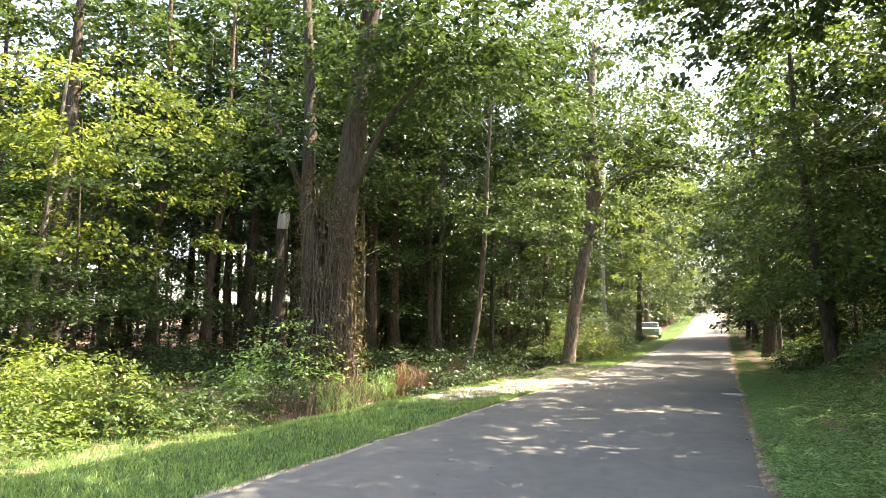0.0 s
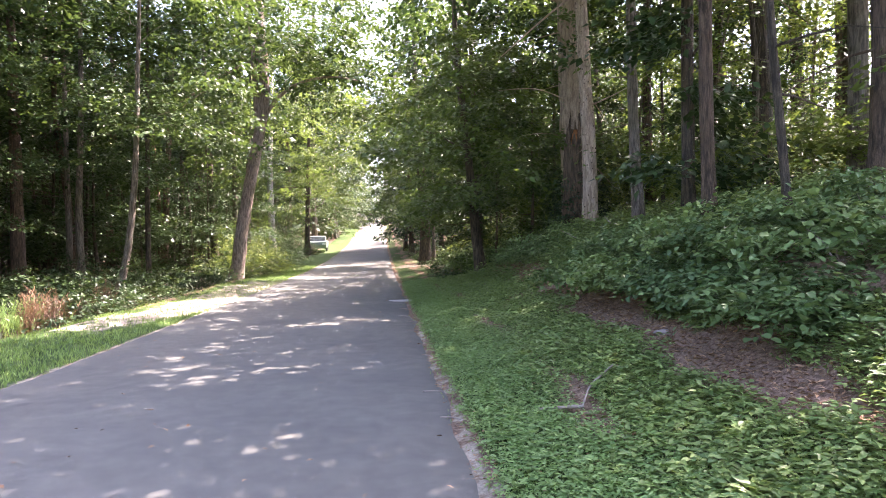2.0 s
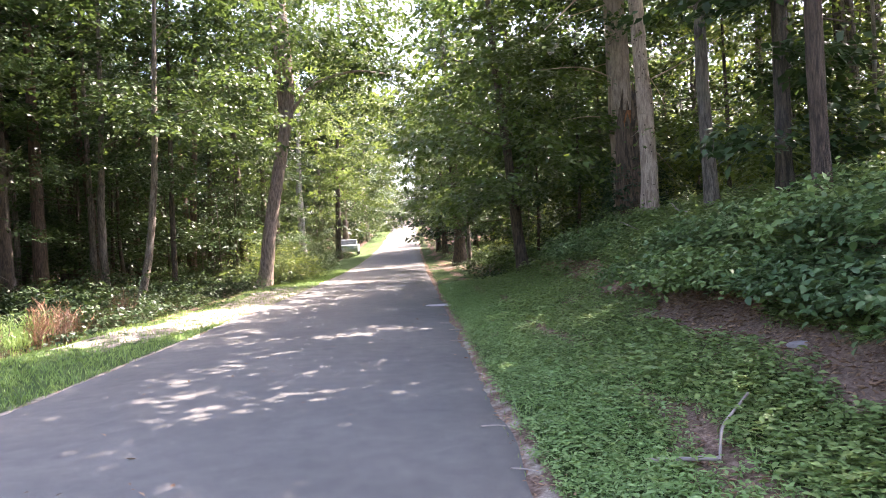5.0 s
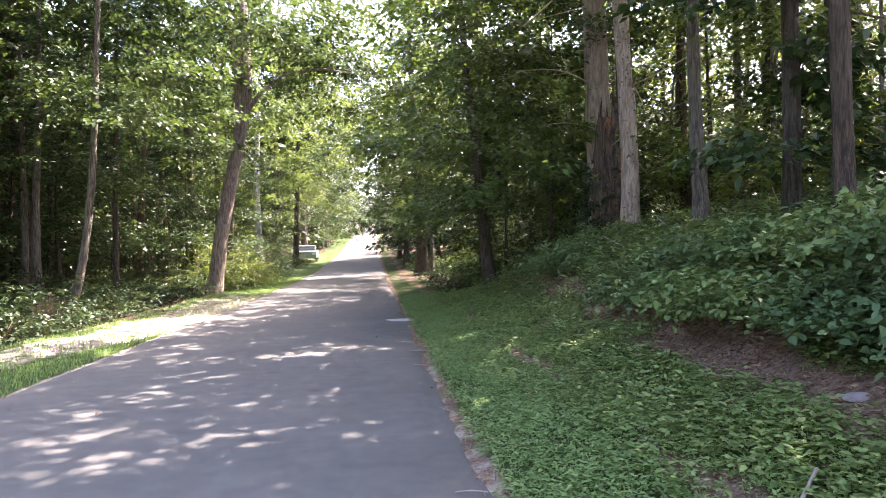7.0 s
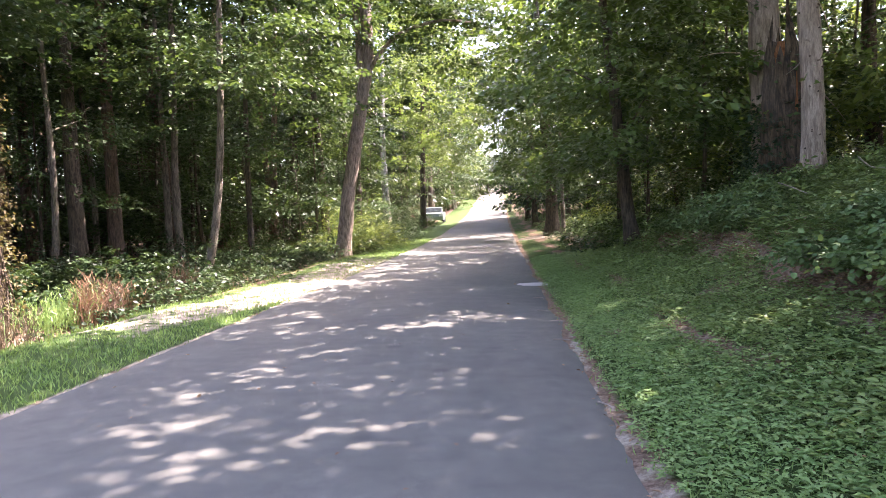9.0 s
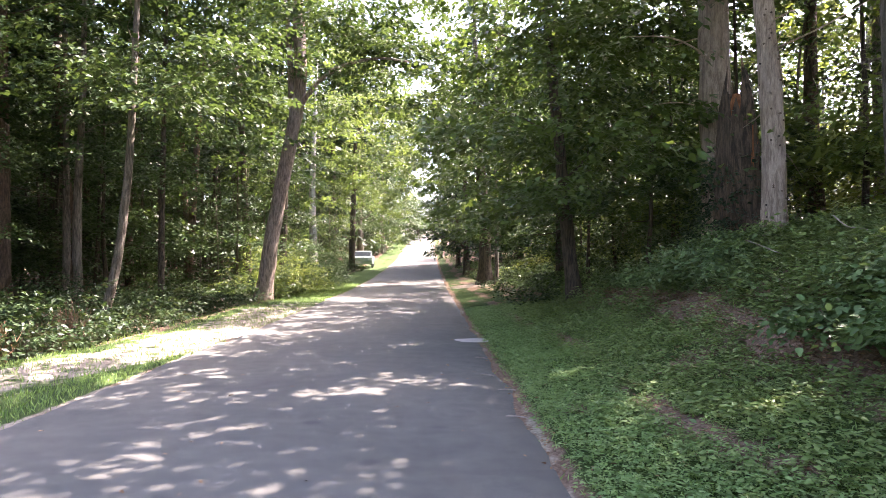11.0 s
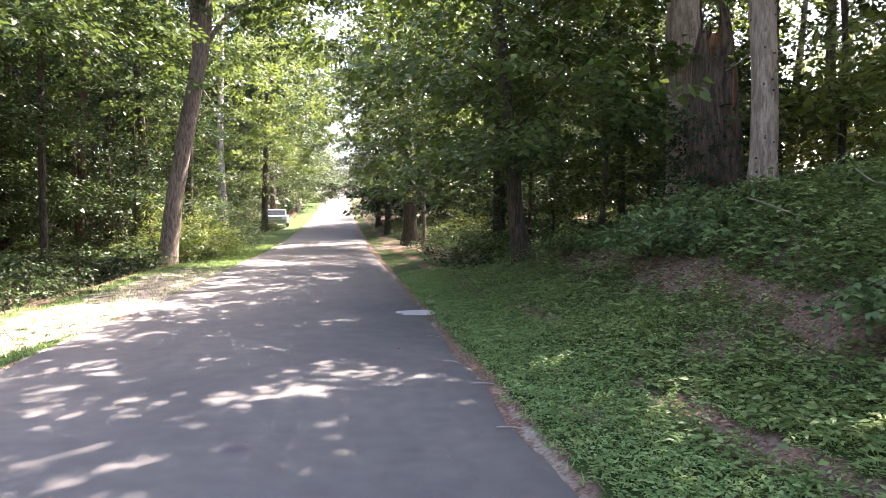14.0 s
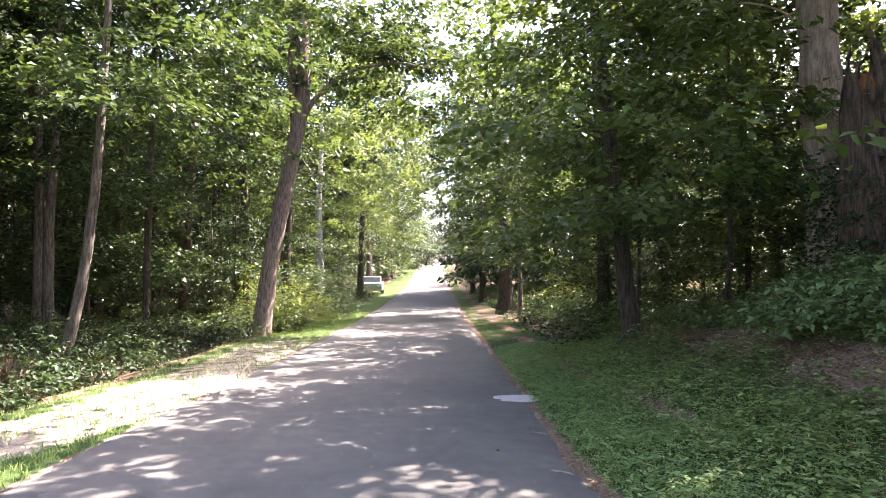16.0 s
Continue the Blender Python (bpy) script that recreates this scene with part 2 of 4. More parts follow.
def sprays(tips, out, length, per, size, flat=0.35, jitter=0.12, width=0.7, small=False, broad=False):
    """Leafy twigs: from each tip a twig runs along out, with leaves to both sides of it."""
    n = len(tips)
    a = unit(out + rng.normal(0, 0.35, (n, 3)) * [1, 1, flat])
    side = unit(np.cross(a, np.tile([0, 0, 1.0], (n, 1))) + rng.normal(0, 0.12, (n, 3)))
    ln = length * rng.uniform(0.6, 1.3, (n, 1, 1))
    u = rng.uniform(0.0, 1.0, (n, per, 1))
    sgn = np.where(rng.random((n, per, 1)) < 0.5, -1.0, 1.0)
    c = tips[:, None] + a[:, None] * u * ln + side[:, None] * sgn * u * (1.1 - u) * ln * rng.uniform(0, 0.9, (n, per, 1))
    c = c + rng.normal(0, 1, (n, per, 3)) * jitter * ln * [1, 1, 0.6] - np.array([0, 0, 1.0]) * (u ** 2) * ln * 0.25
    d = unit(a[:, None] * 0.6 + side[:, None] * sgn * 0.8 + rng.normal(0, 0.35, (n, per, 3)) + [0, 0, -0.25])
    up = unit(np.array([0, 0, 1.0]) + rng.normal(0, 0.36, (n, per, 3)))
    s = np.asarray(size, float).reshape(-1, 1) * np.ones((n, per)) * rng.uniform(0.65, 1.25, (n, per))
    if small:
        return small_leaf_arrays(c.reshape(-1, 3), d.reshape(-1, 3), up.reshape(-1, 3), s.reshape(-1))
    build = broad_leaf_arrays if broad else leaf_arrays
    return build(c.reshape(-1, 3), d.reshape(-1, 3), up.reshape(-1, 3), s.reshape(-1), width)


def join(arrays):
    vs, fs, k = [], [], 0
    for v, f in arrays:
        vs.append(v)
        fs.append(f + k)
        k += len(v)
    return np.concatenate(vs), np.concatenate(fs)


def tube(pts, radii, sides=8, rough=0.08, cap=True):
    """A bent round limb through pts, triangles only."""
    pts, radii = np.asarray(pts, float), np.asarray(radii, float)
    n = len(pts)
    tang = unit(np.gradient(pts, axis=0))
    ref = np.tile([0.0, 1.0, 0.0], (n, 1))
    ref[np.abs(tang[:, 1]) > 0.9] = [1, 0, 0]
    u = unit(np.cross(tang, ref))
    w = np.cross(tang, u)
    ang = np.linspace(0, 2 * math.pi, sides, endpoint=False)
    r = radii[:, None] * (1 + rng.normal(0, rough, (n, sides)))
    v = pts[:, None] + u[:, None] * (np.cos(ang) * r)[..., None] + w[:, None] * (np.sin(ang) * r)[..., None]
    i, j = np.meshgrid(np.arange(n - 1), np.arange(sides), indexing="ij")
    a, b = i * sides + j, i * sides + (j + 1) % sides
    f = np.concatenate([np.stack([a, b, b + sides], -1).reshape(-1, 3), np.stack([a, b + sides, a + sides], -1).reshape(-1, 3)])
    v = v.reshape(-1, 3)
    if cap:
        v = np.concatenate([v, pts[-1:]])
        top = (n - 1) * sides
        f = np.concatenate([f, np.array([[top + q, top + (q + 1) % sides, len(v) - 1] for q in range(sides)])])
    return v, f


def smooth_mesh(name, v, f):
    me = tris_mesh(name, v, f)
    me.polygons.foreach_set("use_smooth", np.ones(len(me.polygons), bool))
    return me


def trunk_line(points, step=0.5):
    """Points along a bent trunk, through the given ones."""
    p = np.asarray(points, float)
    h = np.concatenate([[0], np.cumsum(np.linalg.norm(np.diff(p, axis=0), axis=1))])
    q = np.arange(0, h[-1] + step, step).clip(0, h[-1])
    out = np.stack([np.interp(q, h, p[:, k]) for k in range(3)], 1)
    ker = np.array([0.25, 0.5, 0.25])
    for _ in range(2):
        out[1:-1] = ker[0] * out[:-2] + ker[1] * out[1:-1] + ker[2] * out[2:]
    return out


def limb(start, heading, length, r, rise=0.25, n=5):
    """A limb that starts out along heading and bends up (or down) on the way."""
    u = np.linspace(0, 1, n)[:, None]
    p = np.asarray(start) + np.asarray(heading) * u * length + np.array([0, 0, rise]) * length * u ** 2
    p[1:] += rng.normal(0, 0.03 * length, (n - 1, 3))
    return p, r * (1 - 0.8 * u[:, 0])


def broadleaf(name, place, line, r0, crown, label, bark, leaf, group="", per=27, leaf_size=0.155, limbs=9, sides=9, stubs=0, category="tree", extra=(), turn=0.0, spray=0.8, r1=None):
    """A tree: flared trunk with limbs, and a crown of leafy twigs.
    crown: rows of (low, high, radius, twigs, dx, dy), heights above the base; larger leaves high up, out of close view."""
    e = thing(name, place, label, category, group, turn)
    p = trunk_line(line, 0.5 if sides > 8 else 0.9)
    hgt = p[:, 2]
    top = hgt.max()
    rad = r0 * (1 - (1 - (r1 or 0.25)) * (hgt / top).clip(0, 1)) + r0 * 0.55 * np.exp(-hgt.clip(0) / 0.28)
    arr = [tube(p, rad, sides, 0.05)]
    lo = min((c[0] for c in crown), default=top * 0.5)
    at_h = lambda z: np.array([np.interp(z, hgt, p[:, 0]), np.interp(z, hgt, p[:, 1]), z])
    for k in range(limbs):
        z = rng.uniform(lo * 0.9, top * 0.93)
        a = k * 2.4 + rng.uniform(-0.5, 0.5)
        ln = (1.2 - 0.7 * z / top) * (crown[0][2] if crown else 2.0) * rng.uniform(0.7, 1.1)
        q, r = limb(at_h(z), (math.cos(a), math.sin(a), rng.uniform(0.1, 0.6)), ln, r0 * rng.uniform(0.16, 0.34) * (1.2 - z / top), rng.uniform(-0.1, 0.3))
        arr.append(tube(q, r, 4))
    for k in range(stubs):
        z = rng.uniform(1.5, max(3.0, lo + 2))
        a = rng.uniform(0, 6.28)
        q, r = limb(at_h(z), (math.cos(a), math.sin(a), rng.uniform(-0.25, 0.3)), rng.uniform(0.4, 1.8), 0.022, rng.uniform(-0.3, 0.1), 4)
        arr.append(tube(q, r, 3))
    for q, r in extra:
        arr.append(tube(trunk_line(q, 0.35), np.linspace(r, r * 0.3, len(trunk_line(q, 0.35))), 7))
    part("trunk", smooth_mesh("trunk", *join(arr)), bark, e)
    leaves = []
    for low, high, radius, twigs, dx, dy in crown:
        boughs = max(8, twigs // 8)
        z = rng.uniform(low, high, boughs)
        a = rng.uniform(0, 2 * math.pi, boughs)
        q = (z - low) / max(high - low, 0.1)
        prof = 0.45 + 0.55 * np.sin(math.pi * (0.18 + 0.74 * q))
        lump = np.array([noise.noise((math.cos(x) * 1.3 + place[0], math.sin(x) * 1.3 + place[1], y * 0.55)) for x, y in zip(a, z)])
        rr = radius * prof * (0.3 + 0.7 * np.sqrt(rng.random(boughs))) * (1 + 0.7 * lump)
        ax = np.stack([np.interp(z, hgt, p[:, 0]) + dx, np.interp(z, hgt, p[:, 1]) + dy], 1)
        tips = np.stack([ax[:, 0] + np.cos(a) * rr, ax[:, 1] + np.sin(a) * rr, z], 1)
        keep = np.flatnonzero(lump > -0.25)
        if not len(keep):
            continue
        # each bough carries a flat, drooping layer of twigs
        pick = keep[rng.integers(0, len(keep), twigs)]
        wide = min(0.75, 0.16 + radius * 0.2)
        off = rng.normal(0, 1, (twigs, 3)) * [wide, wide, wide * 0.26]
        off[:, 2] -= 0.22 * np.hypot(off[:, 0], off[:, 1])
        tips = tips[pick] + off
        tips[:, 2] = tips[:, 2].clip(low * 0.8)
        z = tips[:, 2]
        out = unit(np.stack([np.cos(a[pick]), np.sin(a[pick]), np.full(twigs, -0.1)], 1) + off * [0.8, 0.8, 0.0])
        keep = np.ones(twigs, bool)
        size = np.where(z + place[2] > 8.5, leaf_size * (1.9 if sides < 8 else 1.35), leaf_size)[keep]
        big = z[keep] + place[2] > 8.5
        if (~big).any():
            leaves.append(sprays(tips[keep][~big], out[keep][~big], spray, per, size[~big], small=sides < 8))
        if big.any():
            leaves.append(sprays(tips[keep][big], out[keep][big], spray * 1.2, max(6, per * 2 // 3 if sides < 8 else per), size[big], small=sides < 8))
    if leaves:
        part("crown", tris_mesh("crown", *join(leaves)), leaf, e)
    return e


def shrub(name, place, radius, height, label, leaf, twigs=60, per=16, size=0.09, group="", spray=0.4, category="shrub", turn=0.0, width=0.55, broad=False):
    e = thing(name, place, label, category, group, turn)
    arr = []
    for k in range(7):
        a = k * 0.9 + rng.uniform(-0.3, 0.3)
        q, r = limb((0, 0, -0.05), (math.cos(a) * 0.6, math.sin(a) * 0.6, 0.8), height * rng.uniform(0.5, 0.85), 0.012, -0.15, 5)
        arr.append(tube(q, r, 4))
    tagged(part("stems", smooth_mesh("stems", *join(arr)), TWIG, e), kind="stuff")
    a = rng.uniform(0, 2 * math.pi, twigs)
    q = np.sqrt(rng.random(twigs))
    lump = np.array([noise.noise((math.cos(x) + place[0], math.sin(x) + place[1], 0.4)) for x in a])
    rr = radius * q * (1 + 0.6 * lump)
    z = height * (1 - 0.75 * q ** 2) * rng.uniform(0.25, 1.05, twigs) * (1 + 0.4 * lump)
    tips = np.stack([np.cos(a) * rr, np.sin(a) * rr, z.clip(0.03)], 1)
    out = np.stack([np.cos(a), np.sin(a), np.full(twigs, 0.15)], 1)
    part("foliage", tris_mesh("foliage", *sprays(tips, out, spray, per, np.full(twigs, size), 0.5, width=width, broad=broad)), leaf, e)
    return e


# ---- ground plan ----
def road_z(y):
    y = np.asarray(y, float)
    return 0.00065 * (np.clip(y, 30, 112) - 30) ** 2


def road_right(y):
    return 0.35 - 0.025 * (np.clip(y, -5, 140) - 6)


def road_left(y):
    return -4.55 - 0.015 * np.clip(np.asarray(y, float) - 20, 0, 120)


def ground_z(x, y):
    x, y = np.asarray(x, float), np.asarray(y, float)
    u, v = x - road_right(y), road_left(y) - x
    bank = np.interp(u, [0, 0.8, 1.5, 2.1, 2.4, 3, 4, 6, 10, 40], [0, 0.17, 0.4, 0.62, 0.82, 1.2, 1.65, 2.1, 2.5, 3.2])
    bank = bank * np.interp(y, [-20, 14, 18, 24, 35, 60], [1, 1, 0.75, 0.4, 0.25, 0.2])
    ditch = np.interp(v, [0, 2.2, 3.6, 5.0, 9.0, 30], [0, -0.03, -0.42, -0.35, -0.1, 0.1])
    off = np.maximum(u, v)
    bumps = 0.035 * np.sin(x * 1.9 + 0.7 * y) * np.sin(y * 1.3 - x * 0.6) + 0.02 * np.sin(x * 5.1) * np.sin(y * 4.3 + x)
    return road_z(y) + bank + ditch + bumps * np.clip(off / 0.8, 0, 1) - 0.035 * (np.clip(-off, 0, 0.15) / 0.15)


def gz(x, y):
    return float(ground_z(x, y))


def spread(a, b, fine0, fine1, step, far):
    near = np.arange(fine0, fine1, step)
    lo = fine0 - np.geomspace(step, fine0 - a, far)[::-1]
    hi = fine1 + np.geomspace(step, b - fine1, far)
    return np.concatenate([lo, near, hi])


gx, gy = spread(-3000, 3000, -14, 8, 0.16, 28), spread(-3000, 3000, -4, 50, 0.28, 34)
X, Y = np.meshgrid(gx, gy, indexing="ij")
Z = ground_z(X, Y)
nx, ny = X.shape
ii, jj = np.meshgrid(np.arange(nx - 1), np.arange(ny - 1), indexing="ij")
a0 = ii * ny + jj
quads = np.concatenate([np.stack([a0, a0 + ny, a0 + ny + 1], -1).reshape(-1, 3), np.stack([a0, a0 + ny + 1, a0 + 1], -1).reshape(-1, 3)])
ground_mesh = smooth_mesh("ground", np.stack([X, Y, Z], -1).reshape(-1, 3), quads)
uu, vv = X - road_right(Y), road_left(Y) - X


def bank_green(u, y):
    """Falls to 0 in the shallow rut along the verge and in the strip of bare litter at the bank's toe."""
    rut = np.exp(-((u - 1.08 - 0.09 * np.sin(y * 0.9) - 0.05 * np.sin(y * 2.3)) / 0.13) ** 2) * (0.55 + 0.45 * np.sin(y * 1.3 + 0.4))
    low, high = np.interp(y, [4, 9, 12, 17, 25], [1.75, 1.9, 2.15, 2.3, 2.6]), np.interp(y, [4, 9, 12, 17, 25], [2.3, 2.45, 2.58, 3.0, 3.8])
    wave = 0.08 * np.sin(y * 2.1) + 0.05 * np.sin(y * 5.3 + 1)
    strip = np.clip((u - low - wave) / 0.12, 0, 1) * np.clip((high - wave - u) / 0.12, 0, 1) * np.interp(y, [8.5, 11], [1, 0.92])
    bare = np.clip(np.sin(u * 3.1 + 1.7 * np.sin(y * 0.8)) * np.sin(y * 1.15 + 2 * u) * 2.2 - 1.2, 0, 1) * (u > 0.35)
    return np.clip(1 - rut, 0, 1) * (1 - strip) * (1 - 0.6 * bare)


def turf_share(u, v, y):
    """1 where turf or low green cover grows beside the road."""
    left = np.interp(v, [-0.1, 0.12], [0, 1]) * np.interp(v - 0.9 * np.interp(y, [14, 18], [1, 0]), [1.7, 2.5], [1, 0.0]) + np.interp(v, [1, 3], [0, 0.6]) * (y < 11)
    right = np.interp(u, [-0.1, 0.03, 0.2, 1.6, 2.0], [0, 0.1, 0.9, 0.75, 0.5]) * bank_green(u, y)
    right = right * np.interp(y, [24, 33], [1, 0.75])
    return np.clip(np.where(u > v, right, left), 0, 1)


cover = np.zeros((nx * ny, 4), np.float32)
cover[:, 0] = turf_share(uu, vv, Y).ravel()
sandy = np.clip(1 - np.abs(np.where(uu > vv, uu, vv) - 0.02) / (0.09 + 0.16 * np.interp(Y, [8.5, 10.5], [1, 0]) + 0.05 * np.sin(Y * 1.7)), 0, 1) * 0.66
drive = np.interp(np.hypot((X - 0.7) / 1.6, (Y - 37) / 2.4), [0.5, 1.0], [0.62, 0.0])
# pale band on the left verge: sunlit grass put into the ground colour
verge = np.interp(vv - np.interp(Y, [13, 16.5], [0.9, 0.0]), [-0.1, 0.1, 1.5, 2.3], [0.0, 0.62, 0.58, 0.0]) * np.interp(Y, [11, 14, 25, 30], [0, 1, 1, 0.3]) * (vv > uu)
cover[:, 1] = np.maximum(np.maximum(sandy, drive), verge).ravel()
cover[:, 3] = 1
lay = ground_mesh.color_attributes.new("cover", "FLOAT_COLOR", "POINT")
lay.data.foreach_set("color", cover.ravel())
tagged(part("ground", ground_mesh, SOIL), "woodland soil with leaf litter and turf verges", "ground", kind="structure")

# road: a thin worn sheet of asphalt with frayed edges
ry = np.concatenate([np.arange(-40, 60, 0.12), np.arange(60, 160, 1.0)])
cross = np.array([0.0, 0.012, 0.1, 0.3, 0.5, 0.7, 0.9, 0.988, 1.0])
fray_l = np.array([0.10 * noise.noise((y * 0.7, 3, 0)) + 0.05 * noise.noise((y * 4.0, 1, 0)) for y in ry])
fray_r = np.array([0.10 * noise.noise((y * 0.8, 9, 0)) + 0.05 * noise.noise((y * 4.5, 5, 0)) for y in ry])
xl, xr = road_left(ry) + fray_l, road_right(ry) + fray_r
RX = xl[:, None] + (xr - xl)[:, None] * cross
RZ = road_z(ry)[:, None] + 0.012 + 0.03 * (1 - (2 * cross - 1) ** 2) - 0.03 * ((cross == 0) | (cross == 1))
rv = np.stack([RX, np.broadcast_to(ry[:, None], RX.shape), RZ], -1).reshape(-1, 3)
m_, n_ = RX.shape
ii, jj = np.meshgrid(np.arange(m_ - 1), np.arange(n_ - 1), indexing="ij")
a0 = ii * n_ + jj
rf = np.concatenate([np.stack([a0, a0 + 1, a0 + n_ + 1], -1).reshape(-1, 3), np.stack([a0, a0 + n_ + 1, a0 + n_], -1).reshape(-1, 3)])
tagged(part("road", smooth_mesh("road", rv, rf), ASPHALT), "narrow grey asphalt road with worn frayed edges", "road", kind="structure")

# ---- named trees by the road ----
# leaning roadside tree with a forked top, one limb reaching over the road
bx, by = -7.1, 29.3
broadleaf("leaning_tree", (bx, by, gz(bx, by)), [(0, 0, -0.2), (0.38, 0, 2.6), (0.8, 0, 4.7), (1.12, 0, 6.3), (1.42, 0, 7.7), (1.36, 0, 9.3), (1.2, 0, 12), (1.4, 0.3, 15)], 0.29,
          [(9.2, 17.0, 3.4, 560, 0.8, 0), (8.0, 15.0, 2.6, 170, -2.4, 0.6), (4.8, 9.0, 2.4, 150, -3.0, 1.5), (7.0, 9.4, 1.9, 130, 3.9, -0.5)],
          "leaning roadside tree with bare trunk and forked top", BARK_LEAN_LIT, LEAF, leaf_size=0.15, per=26, limbs=0, sides=14,
          extra=[([(1.25, 0, 6.8), (1.6, -0.1, 7.4), (2.15, -0.3, 8.0), (2.9, -0.4, 8.45), (4.3, -0.5, 8.7), (5.4, -0.5, 8.5)], 0.10), ([(1.36, 0, 9.6), (0.2, 0.1, 9.2), (-1.5, 0.3, 8.2), (-3.2, 0.4, 7.2)], 0.075),
                 ([(0.95, -0.2, 5.6), (1.3, -0.35, 5.62), (1.5, -0.4, 5.85)], 0.03), ([(1.15, -0.05, 6.5), (1.05, -0.1, 8.0), (0.95, -0.1, 10.0), (0.6, 0, 13.0)], 0.15)], r1=0.55)
# pale straight trunk behind it
bx, by = -9.6, 52.0
broadleaf("pale_tree", (bx, by, gz(bx, by)), [(0, 0, -0.2), (-0.2, 0, 6), (0.2, 0, 16)], 0.30, [(8, 18, 3.5, 150, 0, 0)],
          "straight pale-barked tree behind the leaning tree", BARK_BIRCH, LEAF, leaf_size=0.2, limbs=6)
# slim curved tree at the edge of the ditch
bx, by = -8.5, 21.4
broadleaf("slim_tree", (bx, by, gz(bx, by)), [(-0.5, 0, -0.2), (-0.15, 0, 0.8), (0.08, 0.1, 2.2), (0.25, 0.2, 4.2), (0.38, 0.3, 8), (0.6, 0.3, 13)], 0.125,
          [(5.5, 14, 3.0, 420, 0, 0)], "slim grey tree with a curved foot beside the ditch", BARK_GREY, LEAF, limbs=7)
# large double-stemmed tree wrapped in dry vines
bx, by = -10.0, 14.6
# dark bark chosen to paint the shade of its own crown on the trunk
broadleaf("vine_clad_tree", (bx, by, gz(bx, by)), [(0, 0, -0.3), (0.1, 0, 2), (0.25, 0, 4.2), (0.55, 0, 7), (1.0, 0, 10), (1.2, 0, 15)], 0.42,
          [(7.4, 9.6, 1.8, 170, 3.0, -1.2), (8.5, 15, 3.4, 380, 0.6, 1.2), (6.0, 9, 2.4, 190, -2.4, 0.8)], "large double-stemmed tree thickly wrapped in dry vines", BARK_DARK, LEAF, leaf_size=0.15, limbs=8, sides=16,
          extra=[([(-0.2, 0.1, 1.5), (-0.75, 0.2, 3.4), (-1.05, 0.2, 5.2), (-1.1, 0.3, 8), (-1.5, 0.3, 13)], 0.30),
                 ([(0.4, 0, 5.3), (1.0, -0.3, 5.9), (1.9, -0.7, 7.1), (3.2, -1.1, 8.0)], 0.14),
                 ([(-1.05, 0.2, 5.4), (-1.7, 0, 6.8), (-2.3, -0.2, 8.5)], 0.12)], r1=0.5)
vines = []
for k in range(150):
    a, h = rng.uniform(0, 6.28), rng.uniform(1.6, 6.0)
    z = np.linspace(-0.1, h, 9)
    r = np.interp(z, [0, 1.5, 6.0], [0.80, 0.66, 0.52]) * rng.uniform(0.85, 1.25)
    ang = a + np.cumsum(rng.normal(0, 0.14, 9))
    pts = np.stack([np.cos(ang) * r - 0.12, np.sin(ang) * r, z], 1)
    vines.append(tube(pts, np.full(9, rng.uniform(0.008, 0.022)), 4))
tangle = thing("vine_tangle", (bx, by, gz(bx, by)), "tangle of dry brown vines round a large trunk", "vine")
tagged(part("stems", smooth_mesh("stems", *join(vines)), VINE_TANGLE, tangle), kind="stuff")
tz = rng.uniform(0.2, 6.2, 520)
ta = rng.uniform(0, 6.28, 520)
trad = np.interp(tz, [0, 6.2], [0.85, 0.58]) * rng.uniform(0.75, 1.15, 520)
tips = np.stack([np.cos(ta) * trad - 0.12, np.sin(ta) * trad, tz], 1)
part("dry_leaves", tris_mesh("dry_leaves", *sprays(tips, np.stack([np.cos(ta), np.sin(ta), ta * 0 - 0.6], 1), 0.4, 14, np.full(520, 0.07))), VINE_LEAF, tangle)
# broken trunk in the woods
bx, by = -14.6, 18.2
e = thing("broken_trunk", (bx, by, gz(bx, by)), "tall broken-off dark trunk with a pale splintered top", "dead tree")
part("trunk", smooth_mesh("trunk", *tube([(0, 0, -0.2), (0, 0, 1), (0.05, 0, 3), (0.1, 0, 5.0)], [0.34, 0.26, 0.23, 0.2], 10)), BARK_DARK, e)
part("splintered_top", smooth_mesh("splintered_top", *tube([(0.1, 0, 4.98), (0.11, 0, 5.4), (0.13, 0, 5.8), (0.18, 0, 6.1)], [0.205, 0.19, 0.14, 0.04], 9, 0.2)), BARK_BIRCH, e, "pale bare splintered wood")

# right side, on the bank
bx, by = 4.26, 15.1
# the bank pines' high crowns, above view, are shifted to shade the road
pine = broadleaf("pine_tree", (bx, by, gz(bx, by)), [(0.0, 0, -0.3), (0.0, 0, 2), (-0.05, 0.35, 5), (-0.1, 0.5, 9), (0, 0.5, 12)], 0.168, [(6.5, 12.0, 3.0, 210, -1.8, 0)],
          "pale pine trunk dotted with dark woodpecker holes", BARK_PINE, LEAF_DEEP, limbs=4, sides=14, stubs=9, r1=0.6, extra=[([(0, 0.3, 5.8), (-1.0, 0.1, 5.0), (-2.0, 0, 4.1)], 0.03), ([(0, 0.1, 3.0), (0.6, -0.5, 3.2), (1.2, -0.8, 3.6)], 0.016)])
holes = []
